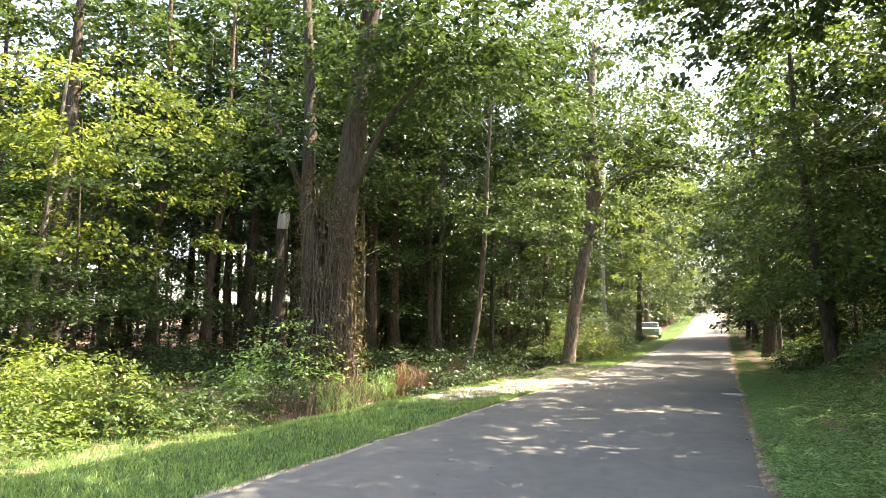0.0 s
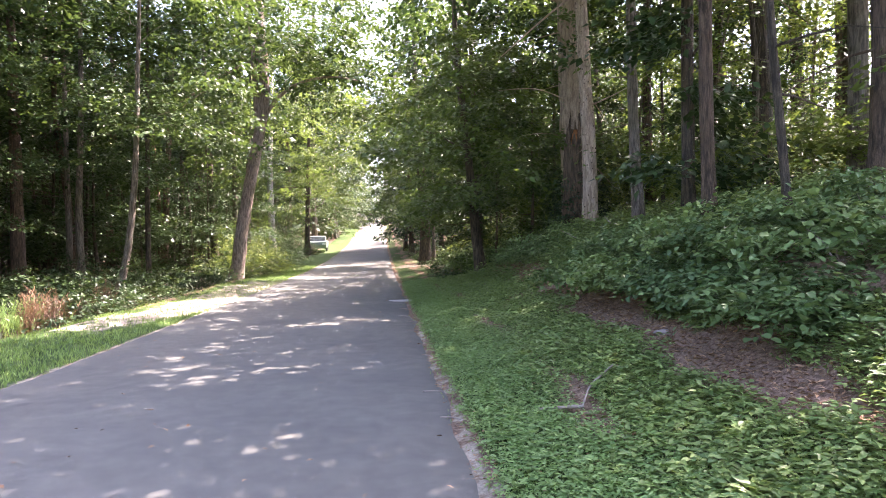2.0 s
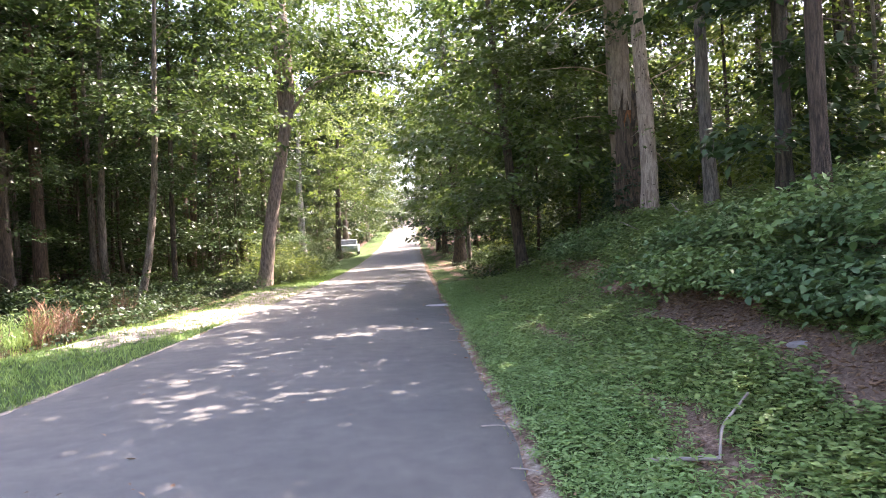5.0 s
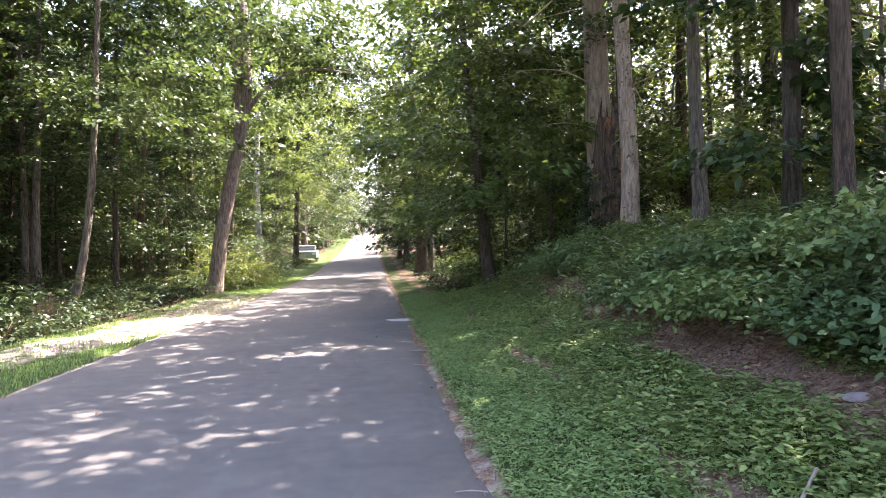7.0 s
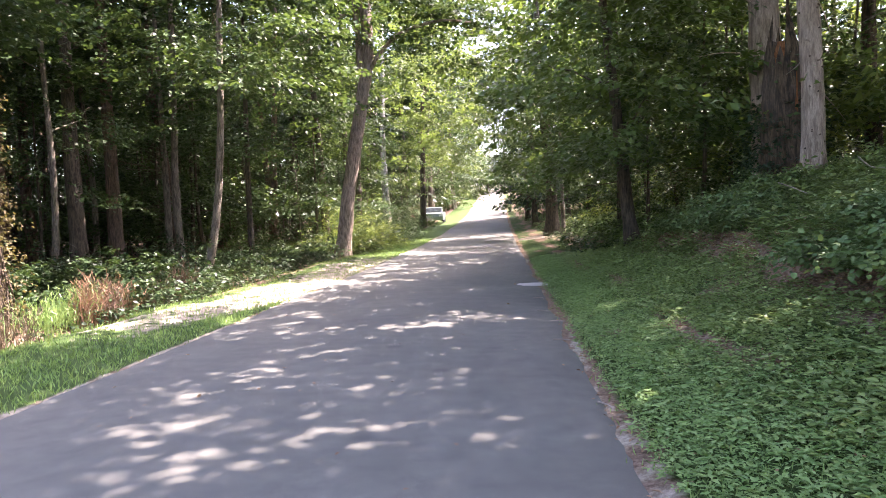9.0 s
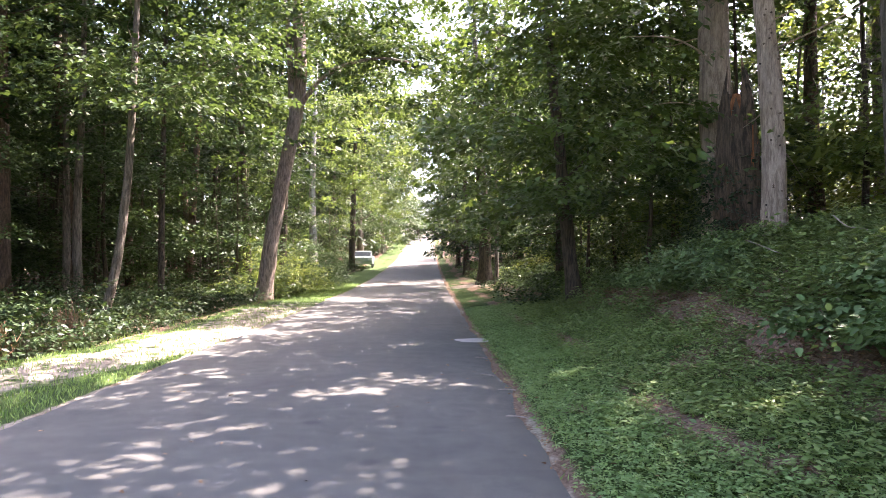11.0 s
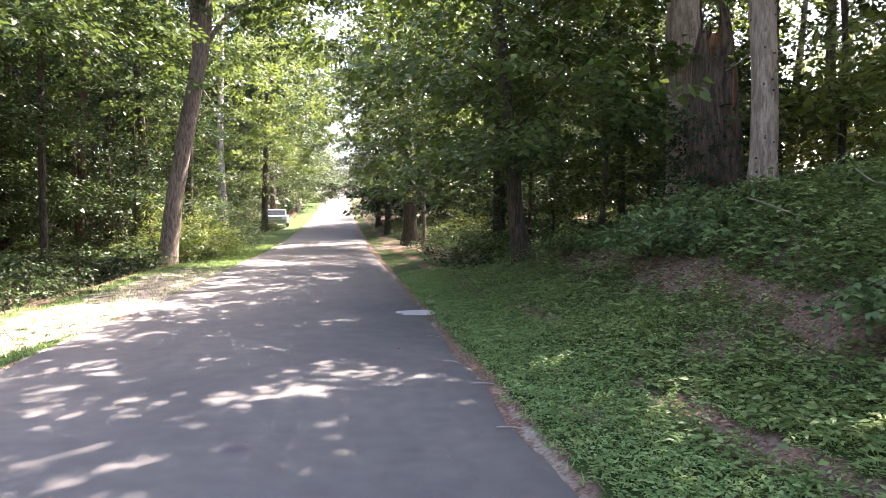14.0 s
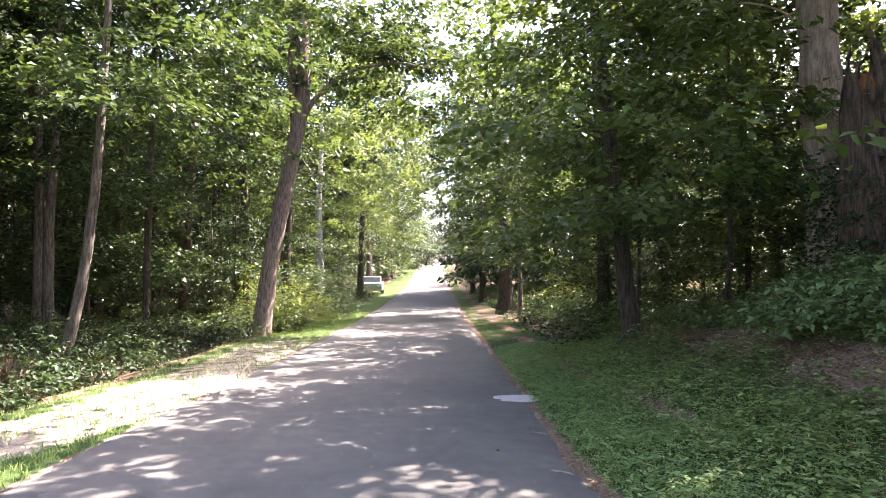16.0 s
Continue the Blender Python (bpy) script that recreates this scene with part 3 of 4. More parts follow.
for k in range(70):
    z, a = rng.uniform(0.4, 5.5), rng.uniform(2.6, 6.0)
    x0, y0 = np.interp(z, [0, 2, 5, 10], [0, 0, -0.05, -0.1]), np.interp(z, [0, 2, 5, 10], [0, 0, 0.35, 0.5])
    rr = 0.168 * (1 - 0.4 * z / 12) + 0.092 * math.exp(-z / 0.28)
    c = np.array([x0 + math.cos(a) * rr, y0 + math.sin(a) * rr, z])
    o = np.array([math.cos(a), math.sin(a), 0])
    holes.append(tube([c - o * 0.03, c + o * 0.006, c + o * 0.009], [0.015, 0.015, 0.007], 6, 0.1))
tagged(part("bark_holes", smooth_mesh("bark_holes", *join(holes)), BARK_SNAG, pine, "dark woodpecker holes"), kind="stuff")
bx, by = 4.63, 17.95
broadleaf("pine_tree", (bx, by, gz(bx, by)), [(0.05, 0, -0.3), (-0.05, 0, 3), (-0.15, 0, 8), (0, 0, 13)], 0.32, [(7.0, 12.5, 3.0, 180, -1.8, 0)],
          "tall pale pine standing behind a rotten snag", BARK_PINE, LEAF_DEEP, limbs=3, sides=14, stubs=9, r1=0.6, extra=[([(-0.1, 0, 3.9), (-1.1, -0.8, 4.1), (-2.2, -1.3, 3.9)], 0.022), ([(-0.1, 0, 2.9), (-0.9, -0.6, 3.0), (-1.7, -0.9, 2.8)], 0.018)])
bx, by = 4.42, 16.5
snag = thing("rotten_snag", (bx, by, gz(bx, by)), "dark rotten snag with torn orange heartwood", "dead tree")
sa, sz = np.linspace(0, 2 * math.pi, 28, endpoint=False), np.linspace(-0.3, 1, 22)
ridge = 1 + 0.10 * np.sin(5 * sa + 0.6) + 0.05 * np.sin(11 * sa)
crest = 2.9 + 0.25 * np.cos(sa - 0.4) + 0.22 * np.sin(4 * sa) + rng.uniform(-0.25, 0.25, 28)
SA, SQ = np.meshgrid(np.arange(28), np.linspace(0, 1, 22), indexing="ij")
hz = -0.3 + SQ * (crest[SA] + 0.3)
sr = np.interp(hz, [-0.3, 0.3, 1.6, 2.6, 3.6], [0.60, 0.42, 0.34, 0.27, 0.13]) * ridge[SA] * (1 + rng.normal(0, 0.035, SA.shape))
sv = np.stack([np.cos(sa)[SA] * sr - 0.03 * hz, np.sin(sa)[SA] * sr, hz], -1).reshape(-1, 3)
kk, hh = np.meshgrid(np.arange(28), np.arange(21), indexing="ij")
q0, q1 = kk * 22 + hh, ((kk + 1) % 28) * 22 + hh
sf = np.concatenate([np.stack([q0, q1, q1 + 1], -1).reshape(-1, 3), np.stack([q0, q1 + 1, q0 + 1], -1).reshape(-1, 3)])
part("trunk", smooth_mesh("trunk", sv, sf), BARK_SNAG, snag)
part("core", smooth_mesh("core", *tube([(0, 0, 0), (-0.06, 0, 2.4), (-0.08, 0, 2.8)], [0.2, 0.18, 0.05], 9, 0.15)), WOOD_RAW, snag, "rotten inner wood")
for k in range(16):
    a = -1.25 + rng.uniform(-0.28, 0.28)
    z0 = rng.uniform(0.8, 1.6)
    q = np.array([(math.cos(a) * 0.32, math.sin(a) * 0.32, z0 + s * rng.uniform(0.5, 0.9)) for s in (0, 0.35, 0.7, 1)])
    part("splinter", smooth_mesh("splinter", *tube(q, [0.006, 0.026, 0.02, 0.006], 5, 0.35)), WOOD_RAW, snag, "torn orange heartwood")
ivy = thing("ivy", (4.45, 16.3, gz(4.45, 16.3)), "dark ivy and creepers climbing round a snag", "ivy")
it, iz = rng.uniform(0, 6.28, 260), 1.7 * rng.random(260) ** 1.8
ir = np.interp(iz, [0, 1.7], [0.8, 0.4]) * rng.uniform(0.75, 1.1, 260)
part("leaves", tris_mesh("leaves", *sprays(np.stack([np.cos(it) * ir, np.sin(it) * ir + 0.3, iz], 1), np.stack([np.cos(it), np.sin(it), it * 0 - 0.2], 1), 0.35, 14, np.full(260, 0.075))), LEAF_DEEP, ivy)
for nm, (bx, by), line, r0, crown, lab, bark, leaf, nl, st in [
    # high crowns with negative dx lean unseen over the road to shade it
    ("tree", (4.45, 12.8), [(0.1, 0, -0.3), (0, 0, 2), (-0.05, 0, 6), (0.1, 0, 14)], 0.115, [(6.5, 12.5, 3.0, 240, -2.3, 0)], "grey trunk with knobs and ivy round its foot", BARK_GREY, LEAF, 4, 9),
    ("tree", (4.36, 10.2), [(0, 0, -0.3), (0, 0, 3), (0.1, 0, 14)], 0.105, [(0.6, 6.0, 0.42, 130, 0, 0), (6.5, 12.5, 2.8, 150, 0, 0)], "dark trunk clad in glossy ivy", BARK_DARK, LEAF_DEEP, 3, 0),
    ("tree", (4.03, 8.9), [(0.05, 0, -0.3), (0, 0, 2), (0.0, 0, 6), (-0.1, 0, 13)], 0.10, [(6.5, 12.5, 3.0, 240, -2.3, 0)], "reddish-brown straight trunk on the bank", BARK_RED, LEAF, 4, 7),
    ("tree", (3.95, 7.3), [(0.3, 0, -0.3), (0.1, 0, 2), (-0.15, 0, 5), (-0.2, 0, 11)], 0.05, [(5.5, 10.5, 2.4, 130, 0.5, 0)], "thin dark sapling trunk on the bank", BARK_DARK, LEAF, 4, 4),
    # next two trees, at or beyond the view's edge, added to shade the road
    ("tree", (5.6, 7.6), [(0, 0, -0.3), (0, 0, 3), (-0.1, 0, 11)], 0.2, [(6.0, 11.5, 3.0, 220, -2.0, 0)], "brown tree added on the bank, its full crown shading the road", BARK_RED, LEAF, 4, 5),
    ("tree", (5.4, 2.0), [(0, 0, -0.3), (0, 0, 3), (-0.1, 0, 11)], 0.15, [(6.0, 11.5, 3.0, 220, -2.0, 0)], "brown tree added on the bank, its full crown shading the road", BARK_RED, LEAF, 4, 5),
    ("tree", (7.4, 10.6), [(0, 0, -0.3), (0, 0, 3), (0.1, 0, 15)], 0.17, [(6, 14, 2.8, 130, 0, 0)], "brown straight trunk deep in the woods", BARK_GREY, LEAF, 4, 5),
    # upper crown pushed right so a band of sun reaches the road
    ("tree", (2.25, 20.6), [(0.25, 0, -0.3), (0.1, 0, 0.6), (-0.1, 0, 3), (-0.5, 0, 7), (-0.6, 0, 11)], 0.17, [(2.4, 6.8, 2.6, 500, 0.2, -1.0), (6.0, 10.8, 2.0, 300, 2.3, -0.8)], "roadside maple with layered hanging leaves", BARK_DARK, LEAF_MAPLE, 8, 4),
    ("tree", (2.9, 25.0), [(0, 0, -0.3), (0, 0, 3), (-0.3, 0, 12)], 0.18, [(2.0, 7.5, 2.6, 430, -0.1, 1.0), (6.5, 12.5, 2.8, 380, 0.5, 1.0)], "dark roadside maple with low leaves", BARK_DARK, LEAF_MAPLE, 7, 3),
    ("tree", (1.45, 38.0), [(0, 0, -0.3), (0, 0, 3), (-0.4, 0, 8), (-0.5, 0, 14)], 0.33, [(2.8, 9, 2.5, 380, 0.5, 0), (8, 15, 2.7, 300, 0.8, 0)], "stout dark trunk beside the road", BARK_DARK, LEAF_MAPLE, 8, 3),
    ("tree", (1.75, 34.5), [(0, 0, -0.3), (0, 0, 3), (-0.1, 0, 10)], 0.10, [(2.5, 10, 2.3, 260, 0, 0)], "thin grey trunk beside the road", BARK_GREY, LEAF_MAPLE, 6, 3),
    ("tree", (0.9, 48.0), [(0, 0, -0.3), (0, 0, 3), (-0.3, 0, 12)], 0.2, [(1.6, 12, 2.4, 300, 0.5, 0), (5.0, 11, 1.7, 110, -1.6, 0)], "leafy tree close to the road", BARK_DARK, LEAF_MAPLE, 7, 0),
    ("tree", (0.6, 58.0), [(0, 0, -0.3), (0, 0, 3), (-0.3, 0, 13)], 0.2, [(1.2, 13, 2.6, 300, 0.4, 0), (5.0, 12, 2.0, 120, -2.0, 0)], "leafy tree close to the road", BARK_DARK, LEAF_MAPLE, 7, 0),
    ("tree", (-12.3, 26.6), [(0.1, 0, -0.3), (0, 0, 3), (0.2, 0, 7), (0.3, 0, 15)], 0.15, [(6, 15, 2.6, 180, 0, 0)], "slender trunk with dead side twigs", BARK_GREY, LEAF, 4, 10),
    ("tree", (-12.9, 27.1), [(0, 0, -0.3), (0, 0, 3), (-0.1, 0, 14)], 0.13, [(6, 15, 2.4, 160, 0, 0)], "slender trunk with dead side twigs", BARK_GREY, LEAF, 4, 8),
    ("tree", (-14.0, 25.6), [(0, 0, -0.3), (0, 0, 3), (-0.1, 0, 16)], 0.26, [(6, 16, 3.0, 180, 0, 0)], "brown trunk with a pale scarred patch", BARK_RED, LEAF, 4, 8),
    ("tree", (-16.6, 33.0), [(0, 0, -0.3), (0, 0, 3), (-0.1, 0, 17)], 0.32, [(9, 17, 3.2, 90, 0, 0)], "dark straight trunk in the woods", BARK_DARK, LEAF, 4, 8),
    ("tree", (-10.6, 29.0), [(0, 0, -0.3), (0, 0, 3), (0.3, 0, 17)], 0.12, [(4.0, 17, 3.0, 420, 0, 0)], "slender leafy tree behind the ditch", BARK_DARK, LEAF, 6, 3),
    ("tree", (-9.0, 40.0), [(0, 0, -0.3), (0.1, 0, 3), (0.5, 0, 13)], 0.22, [(3.0, 13, 3.0, 330, 1.4, 0), (5.5, 13, 2.0, 190, 4.3, 0)], "leafy tree beside the road", BARK_DARK, LEAF_LIME_LIT, 7, 0),
    ("tree", (-7.6, 56.0), [(0, 0, -0.3), (0.1, 0, 3), (0.5, 0, 15)], 0.25, [(2.4, 14, 3.2, 300, 1.0, 0), (5.5, 15, 2.4, 190, 4.0, 0)], "sunlit leafy tree beside the road", BARK_DARK, LEAF_LIME_LIT, 7, 0),
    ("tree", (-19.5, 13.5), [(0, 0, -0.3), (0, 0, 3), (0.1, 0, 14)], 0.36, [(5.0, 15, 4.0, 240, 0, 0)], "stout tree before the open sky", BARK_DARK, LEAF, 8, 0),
    ("tree", (-17.0, 11.0), [(0, 0, -0.3), (0, 0, 2), (0.6, 0, 7), (0.8, 0, 9)], 0.12, [(3.5, 8, 2.6, 240, 1.6, 0)], "small tree with bright feathery leaves", BARK_GREY, LEAF_LIME_LIT, 8, 0),
]:
    broadleaf(nm, (bx, by, gz(bx, by)), line, r0, crown, lab, bark, leaf, "roadside trees", limbs=nl, stubs=st, sides=12)

# ---- woods on both sides: a few kinds of tree, repeated ----
kinds = []
for k, (h, r0, crown, bark, leaf, lab, st) in enumerate([
    (17, 0.17, [(4.0, 9, 2.4, 90, 0, 0), (8, 17, 3.2, 130, 0, 0)], BARK_DARK, LEAF, "tall slender broadleaf tree with dark bark", 8),
    (18, 0.24, [(7, 18, 3.4, 190, 0, 0)], BARK_DARK, LEAF_DEEP, "tall straight trunk with a high crown", 10),
    (15, 0.12, [(3.0, 9, 2.0, 110, 0, 0), (8, 15, 2.4, 80, 0, 0)], BARK_GREY, LEAF, "slim woodland tree with leafy side branches", 6),
    (16, 0.20, [(5.5, 16, 2.8, 180, 0, 0)], BARK_RED, LEAF_DEEP, "tall tree with reddish-brown trunk", 12),
    (7, 0.06, [(1.0, 7, 1.8, 150, 0, 0)], BARK_DARK, LEAF, "young understorey tree with layered leaves", 2),
    (5, 0.045, [(0.5, 5, 1.6, 130, 0, 0)], BARK_GREY, LEAF, "young understorey tree with light green leaves", 0),
    (15, 0.2, [(0.5, 15, 3.6, 190, 0, 0)], BARK_DARK, LEAF_DEEP, "far woodland tree with dense dark foliage", 0),
    # next kind and the last: backlit look put into the leaf colour
    (6, 0.05, [(0.8, 6, 1.9, 150, 0, 0)], BARK_GREY, LEAF_LIME_LIT, "young understorey tree with leaves coloured yellow-green as if backlit", 2),
    (16, 0.15, [(6.5, 16, 2.8, 170, 0, 0)], BARK_GREY, LEAF_LIME_LIT, "tall slender tree with a crown coloured yellow-green as if backlit", 8),
]):
    w = rng.normal(0, 0.12, (4, 2))
    line = [(0, 0, -0.4), (w[0, 0], w[0, 1], h * 0.2), (w[1, 0], w[1, 1], h * 0.5), (w[2, 0] * 2, w[2, 1] * 2, h)]
    kinds.append(broadleaf("woodland_tree" if h > 10 else "understorey_tree", (0, -60 - 8 * k, gz(6, -60 - 8 * k)), line, r0, crown, lab, bark, leaf,
                           "woodland trees" if h > 10 else "understorey trees", limbs=5, stubs=st // 2, sides=6, per=18 if k == 6 else 29, leaf_size=0.42 if k == 6 else (0.13 if h < 10 else 0.145), spray=1.4 if k == 6 else 0.85))


def stand(kind, x, y, size=1.0):
    ob = copy_thing(kinds[kind], pose(x, y, gz(x, y) - 0.05, rng.uniform(-2.5, 2.5), rng.uniform(-2.5, 2.5), rng.uniform(0, 360)))
    ob.scale = (size, size, size * rng.uniform(0.92, 1.08))
    return ob


taken = [(-7.1, 29.3), (-9.6, 52), (-8.5, 21.4), (-10, 14.6), (-14.6, 18.2), (4.25, 15), (4.63, 17.95), (4.42, 16.5), (4.45, 12.8), (4.36, 10.2), (4.03, 8.9), (3.95, 7.3), (7.4, 10.6),
         (2.25, 20.6), (2.9, 25), (-12.3, 26.6), (-14, 25.6), (-16.6, 33), (-10.6, 29), (-7.3, 61), (-7.3, 59), (-7.3, 63)]


def free(x, y, gap):
    return all((x - p) ** 2 + (y - q) ** 2 > gap * gap for p, q in taken)


def wood(n, x0, x1, y0, y1, gap, choose, tall, scale=(0.85, 1.15)):
    put = tries = 0
    while put < n and tries < n * 40:
        tries += 1
        x, y = rng.uniform(x0, x1), rng.uniform(y0, y1)
        if free(x, y, gap) and tall(x, y):
            taken.append((x, y))
            stand(choose[rng.integers(len(choose))], x, y, rng.uniform(*scale))
            put += 1


wood(16, -20, -13, 17, 27, 1.9, [0, 1, 2, 3, 3], lambda x, y: x < -13.2, (0.85, 1.1))
# mostly dark-leaved kinds, putting the left woods' shade into leaf colour
wood(46, -30, -10.5, 26, 62, 2.2, [0, 1, 1, 1, 3, 3, 3], lambda x, y: x < -13.0 or y > 34)
wood(10, -32, -20, 17, 27, 2.4, [0, 1, 3], lambda x, y: True)
wood(12, -40, -20, 6, 24, 3.6, [0, 1, 2], lambda x, y: True)
wood(26, -26, -8, 62, 120, 3.8, [6, 6, 0], lambda x, y: True, (1.0, 1.3))
wood(15, 6.0, 18, 6, 48, 3.0, [8, 8, 3, 0, 2], lambda x, y: x > 6.8 or y > 19, (0.75, 0.95))
wood(26, 2.8, 22, 48, 120, 3.4, [6, 6, 0], lambda x, y: x > 9 or y < 70, (0.8, 1.1))
# unseen trees right of and behind the camera, added for their shade
wood(8, 7, 20, -14, 6, 3.4, [0, 1], lambda x, y: True, (0.62, 0.8))
wood(56, -27, -9.8, 20, 62, 1.4, [4, 4, 4, 5], lambda x, y: x < -15.5 or y > 33)
wood(46, 3.4, 16, 18, 52, 1.3, [4, 4, 5, 7], lambda x, y: x > 3.4 + max(0, 22 - y) * 0.6)
wood(20, 7.0, 20, 6, 22, 1.8, [7, 7, 5], lambda x, y: x > 7.5)
wood(26, -34, -16, 6, 24, 1.8, [4, 5], lambda x, y: True)
wood(20, -10.5, -7.4, 60, 112, 2.2, [4, 5, 2], lambda x, y: True, (1.2, 2.0))
wood(8, 0.7, 3.4, 60, 76, 2.0, [4, 5], lambda x, y: True, (1.0, 1.5))
wood(18, 2.0, 7.0, 76, 112, 2.2, [4, 5], lambda x, y: True, (0.9, 1.2))
wood(18, -9.5, 3.2, 112, 150, 2.5, [4, 5, 2], lambda x, y: not -6.5 < x < -1.2, (1.0, 1.6))
wood(10, -7, -0.5, 132, 150, 1.8, [4, 5], lambda x, y: True, (1.3, 1.9))
wood(26, 17, 36, 6, 44, 2.6, [7, 7, 5], lambda x, y: True, (1.0, 1.6))
wood(46, -62, -30, 10, 110, 4.0, [6], lambda x, y: True, (0.9, 1.3))
wood(20, 26, 60, -10, 110, 5.0, [6], lambda x, y: y > 45 or x > 42, (0.7, 1.0))
wood(24, -70, 60, 120, 170, 4.5, [6], lambda x, y: not -8 < x < 1, (0.9, 1.2))
# unseen woods behind the camera, added for shade and to close the horizon
wood(18, -60, -24, -25, 10, 5.0, [6], lambda x, y: True, (0.9, 1.2))
wood(10, -20, 30, -60, -25, 5.0, [6], lambda x, y: not -8 < x < 4, (0.9, 1.2))
for x, y, k, sc in [(3.7, 19.6, 4, 0.9), (5.4, 18.9, 4, 1.0), (6.6, 16.8, 4, 1.0), (3.3, 23.4, 4, 0.9), (5.0, 21.6, 4, 1.1), (7.2, 13.6, 7, 1.0), (6.3, 11.4, 7, 0.8), (7.5, 20.5, 7, 1.2)]:
    stand(k, x, y, sc)
# tall trees added so that their crowns shade the right bank
for x, y, k, sc in [(7.9, 14.3, 1, 0.9), (8.6, 17.2, 0, 0.95), (7.6, 19.8, 3, 0.9), (10.4, 14.8, 0, 0.95), (11.0, 18.2, 1, 1.0), (8.8, 8.4, 0, 0.85)]:
    stand(k, x, y, sc)
wood(22, -23, -12.5, 28, 48, 1.6, [4], lambda x, y: True, (1.2, 1.6))
for x, y, k, sc in [(9.6, 20.6, 8, 0.9), (12.4, 24.2, 8, 1.0), (8.4, 17.6, 7, 1.3), (10.9, 19.8, 7, 1.4), (13.2, 27.0, 0, 0.9), (7.7, 16.0, 7, 1.0)]:
    stand(k, x, y, sc)
for o in kinds:
    for q in o.children_recursive:
        bpy.data.objects.remove(q)
    bpy.data.objects.remove(o)

# ---- shrubs and weeds ----
for k in range(34):
    y = rng.uniform(13.5, 21)
    x = road_right(y) + rng.uniform(2.9, 6.5) + max(0, y - 15) * 0.1
    near = rng.random()
    shrub("bank_shrub", (x, y, gz(x, y)), rng.uniform(0.6, 1.0), rng.uniform(0.3, 0.6), "low leafy bramble shrub on the shaded bank", LEAF_BLUE if near < 0.6 else LEAF_BANK,
          70, 18, 0.085, "shrubs on the bank")
for x, y, r, h in [(2.95, 5.2, 0.5, 0.5), (3.0, 6.0, 0.5, 0.5), (3.0, 7.0, 0.55, 0.5), (2.95, 7.9, 0.5, 0.5), (2.9, 8.8, 0.5, 0.45), (2.85, 9.7, 0.5, 0.4), (2.8, 10.6, 0.5, 0.35),
                   (3.7, 5.7, 0.8, 0.7), (3.8, 6.8, 0.8, 0.65), (3.8, 8.0, 0.8, 0.6), (3.7, 9.2, 0.7, 0.5), (4.7, 6.4, 0.9, 0.75), (4.9, 7.8, 0.9, 0.7), (3.5, 10.4, 0.7, 0.4), (4.6, 9.0, 0.8, 0.5)]:
    shrub("broadleaf_shrub", (x, y, gz(x, y)), r, h * 0.85, "dense broadleaf shrub with large soft leaves", LEAF_BLUE if (x + y) % 1 < 0.6 else LEAF_BANK, 140, 21, 0.07, "shrubs on the bank", 0.36, width=0.75, broad=True)
for k in range(150):
    y = 16.5 + 45 * rng.random() ** 1.7
    x = road_left(y) - (rng.uniform(3.0, 4.6) if k % 3 == 0 and y > 18.5 else rng.uniform(3.7, 8.5)) + (0.9 if y > 30 else 0)
    if free(x, y, 0.6):
        # darker leaves on the nearer ditch shrubs stand in for shade
        shrub("ditch_shrub", (x, y, gz(x, y)), rng.uniform(0.8, 1.3), rng.uniform(0.7, 1.35), "green shrub along the ditch, nearer ones coloured dark for shade", LEAF_DEEP if y < 28 else LEAF, 44, 16, 0.12, "shrubs along the ditch", 0.5)
# nearer verge shrubs get the lime leaves, so their sunlight is partly colour
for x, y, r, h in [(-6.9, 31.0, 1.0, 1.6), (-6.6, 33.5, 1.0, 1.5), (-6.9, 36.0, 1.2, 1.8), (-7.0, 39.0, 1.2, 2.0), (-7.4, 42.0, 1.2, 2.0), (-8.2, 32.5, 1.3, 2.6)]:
    shrub("sunlit_shrub", (x, y, gz(x, y)), r, h, "sunlit yellow-green shrub at the road verge", LEAF_LIME_LIT if y < 34 else LEAF, 130, 18, 0.1, "sunlit shrubs by the verge", 0.6)
for k in range(16):
    x, y = rng.uniform(-15, -9.4), rng.uniform(5.5, 12.5)
    # lime leaves paint the sunlight on most of this thicket
    shrub("bramble", (x, y, gz(x, y)), rng.uniform(0.8, 1.2), rng.uniform(0.8, 1.4), "bramble thicket, leaves mostly coloured lime for sunlight", LEAF_LIME_LIT if x < -10 or y < 8 else LEAF, 90, 16, 0.105, "sunlit thicket", 0.5)
shrub("pale_bush", (-10.1, 12.6, gz(-10.1, 12.6)), 1.2, 2.0, "tall bush with pale green upper leaves", LEAF_TURF, 170, 18, 0.11, spray=0.7)
for k in range(14):
    x, y = rng.uniform(-17, -10.5), rng.uniform(12.5, 20)
    if free(x, y, 0.8):
        # dark leaves paint the shade under the trees
        shrub("bramble", (x, y, gz(x, y)), rng.uniform(0.9, 1.4), rng.uniform(0.9, 1.5), "bramble under the trees, leaves coloured dark for shade", LEAF_DEEP, 80, 18, 0.11, "sunlit thicket", 0.5)
for k in range(52):
    y = 17.5 + 42 * rng.random() ** 1.4
    x = road_right(y) + rng.uniform(2.3, 6.5)
    if free(x, y, 0.5):
        shrub("roadside_shrub", (x, y, gz(x, y)), rng.uniform(0.7, 1.2), rng.uniform(0.5, 1.1), "dark low shrub under roadside trees", LEAF_BANK if k % 2 else LEAF, 55, 18, 0.11, "shrubs under the trees", 0.5)


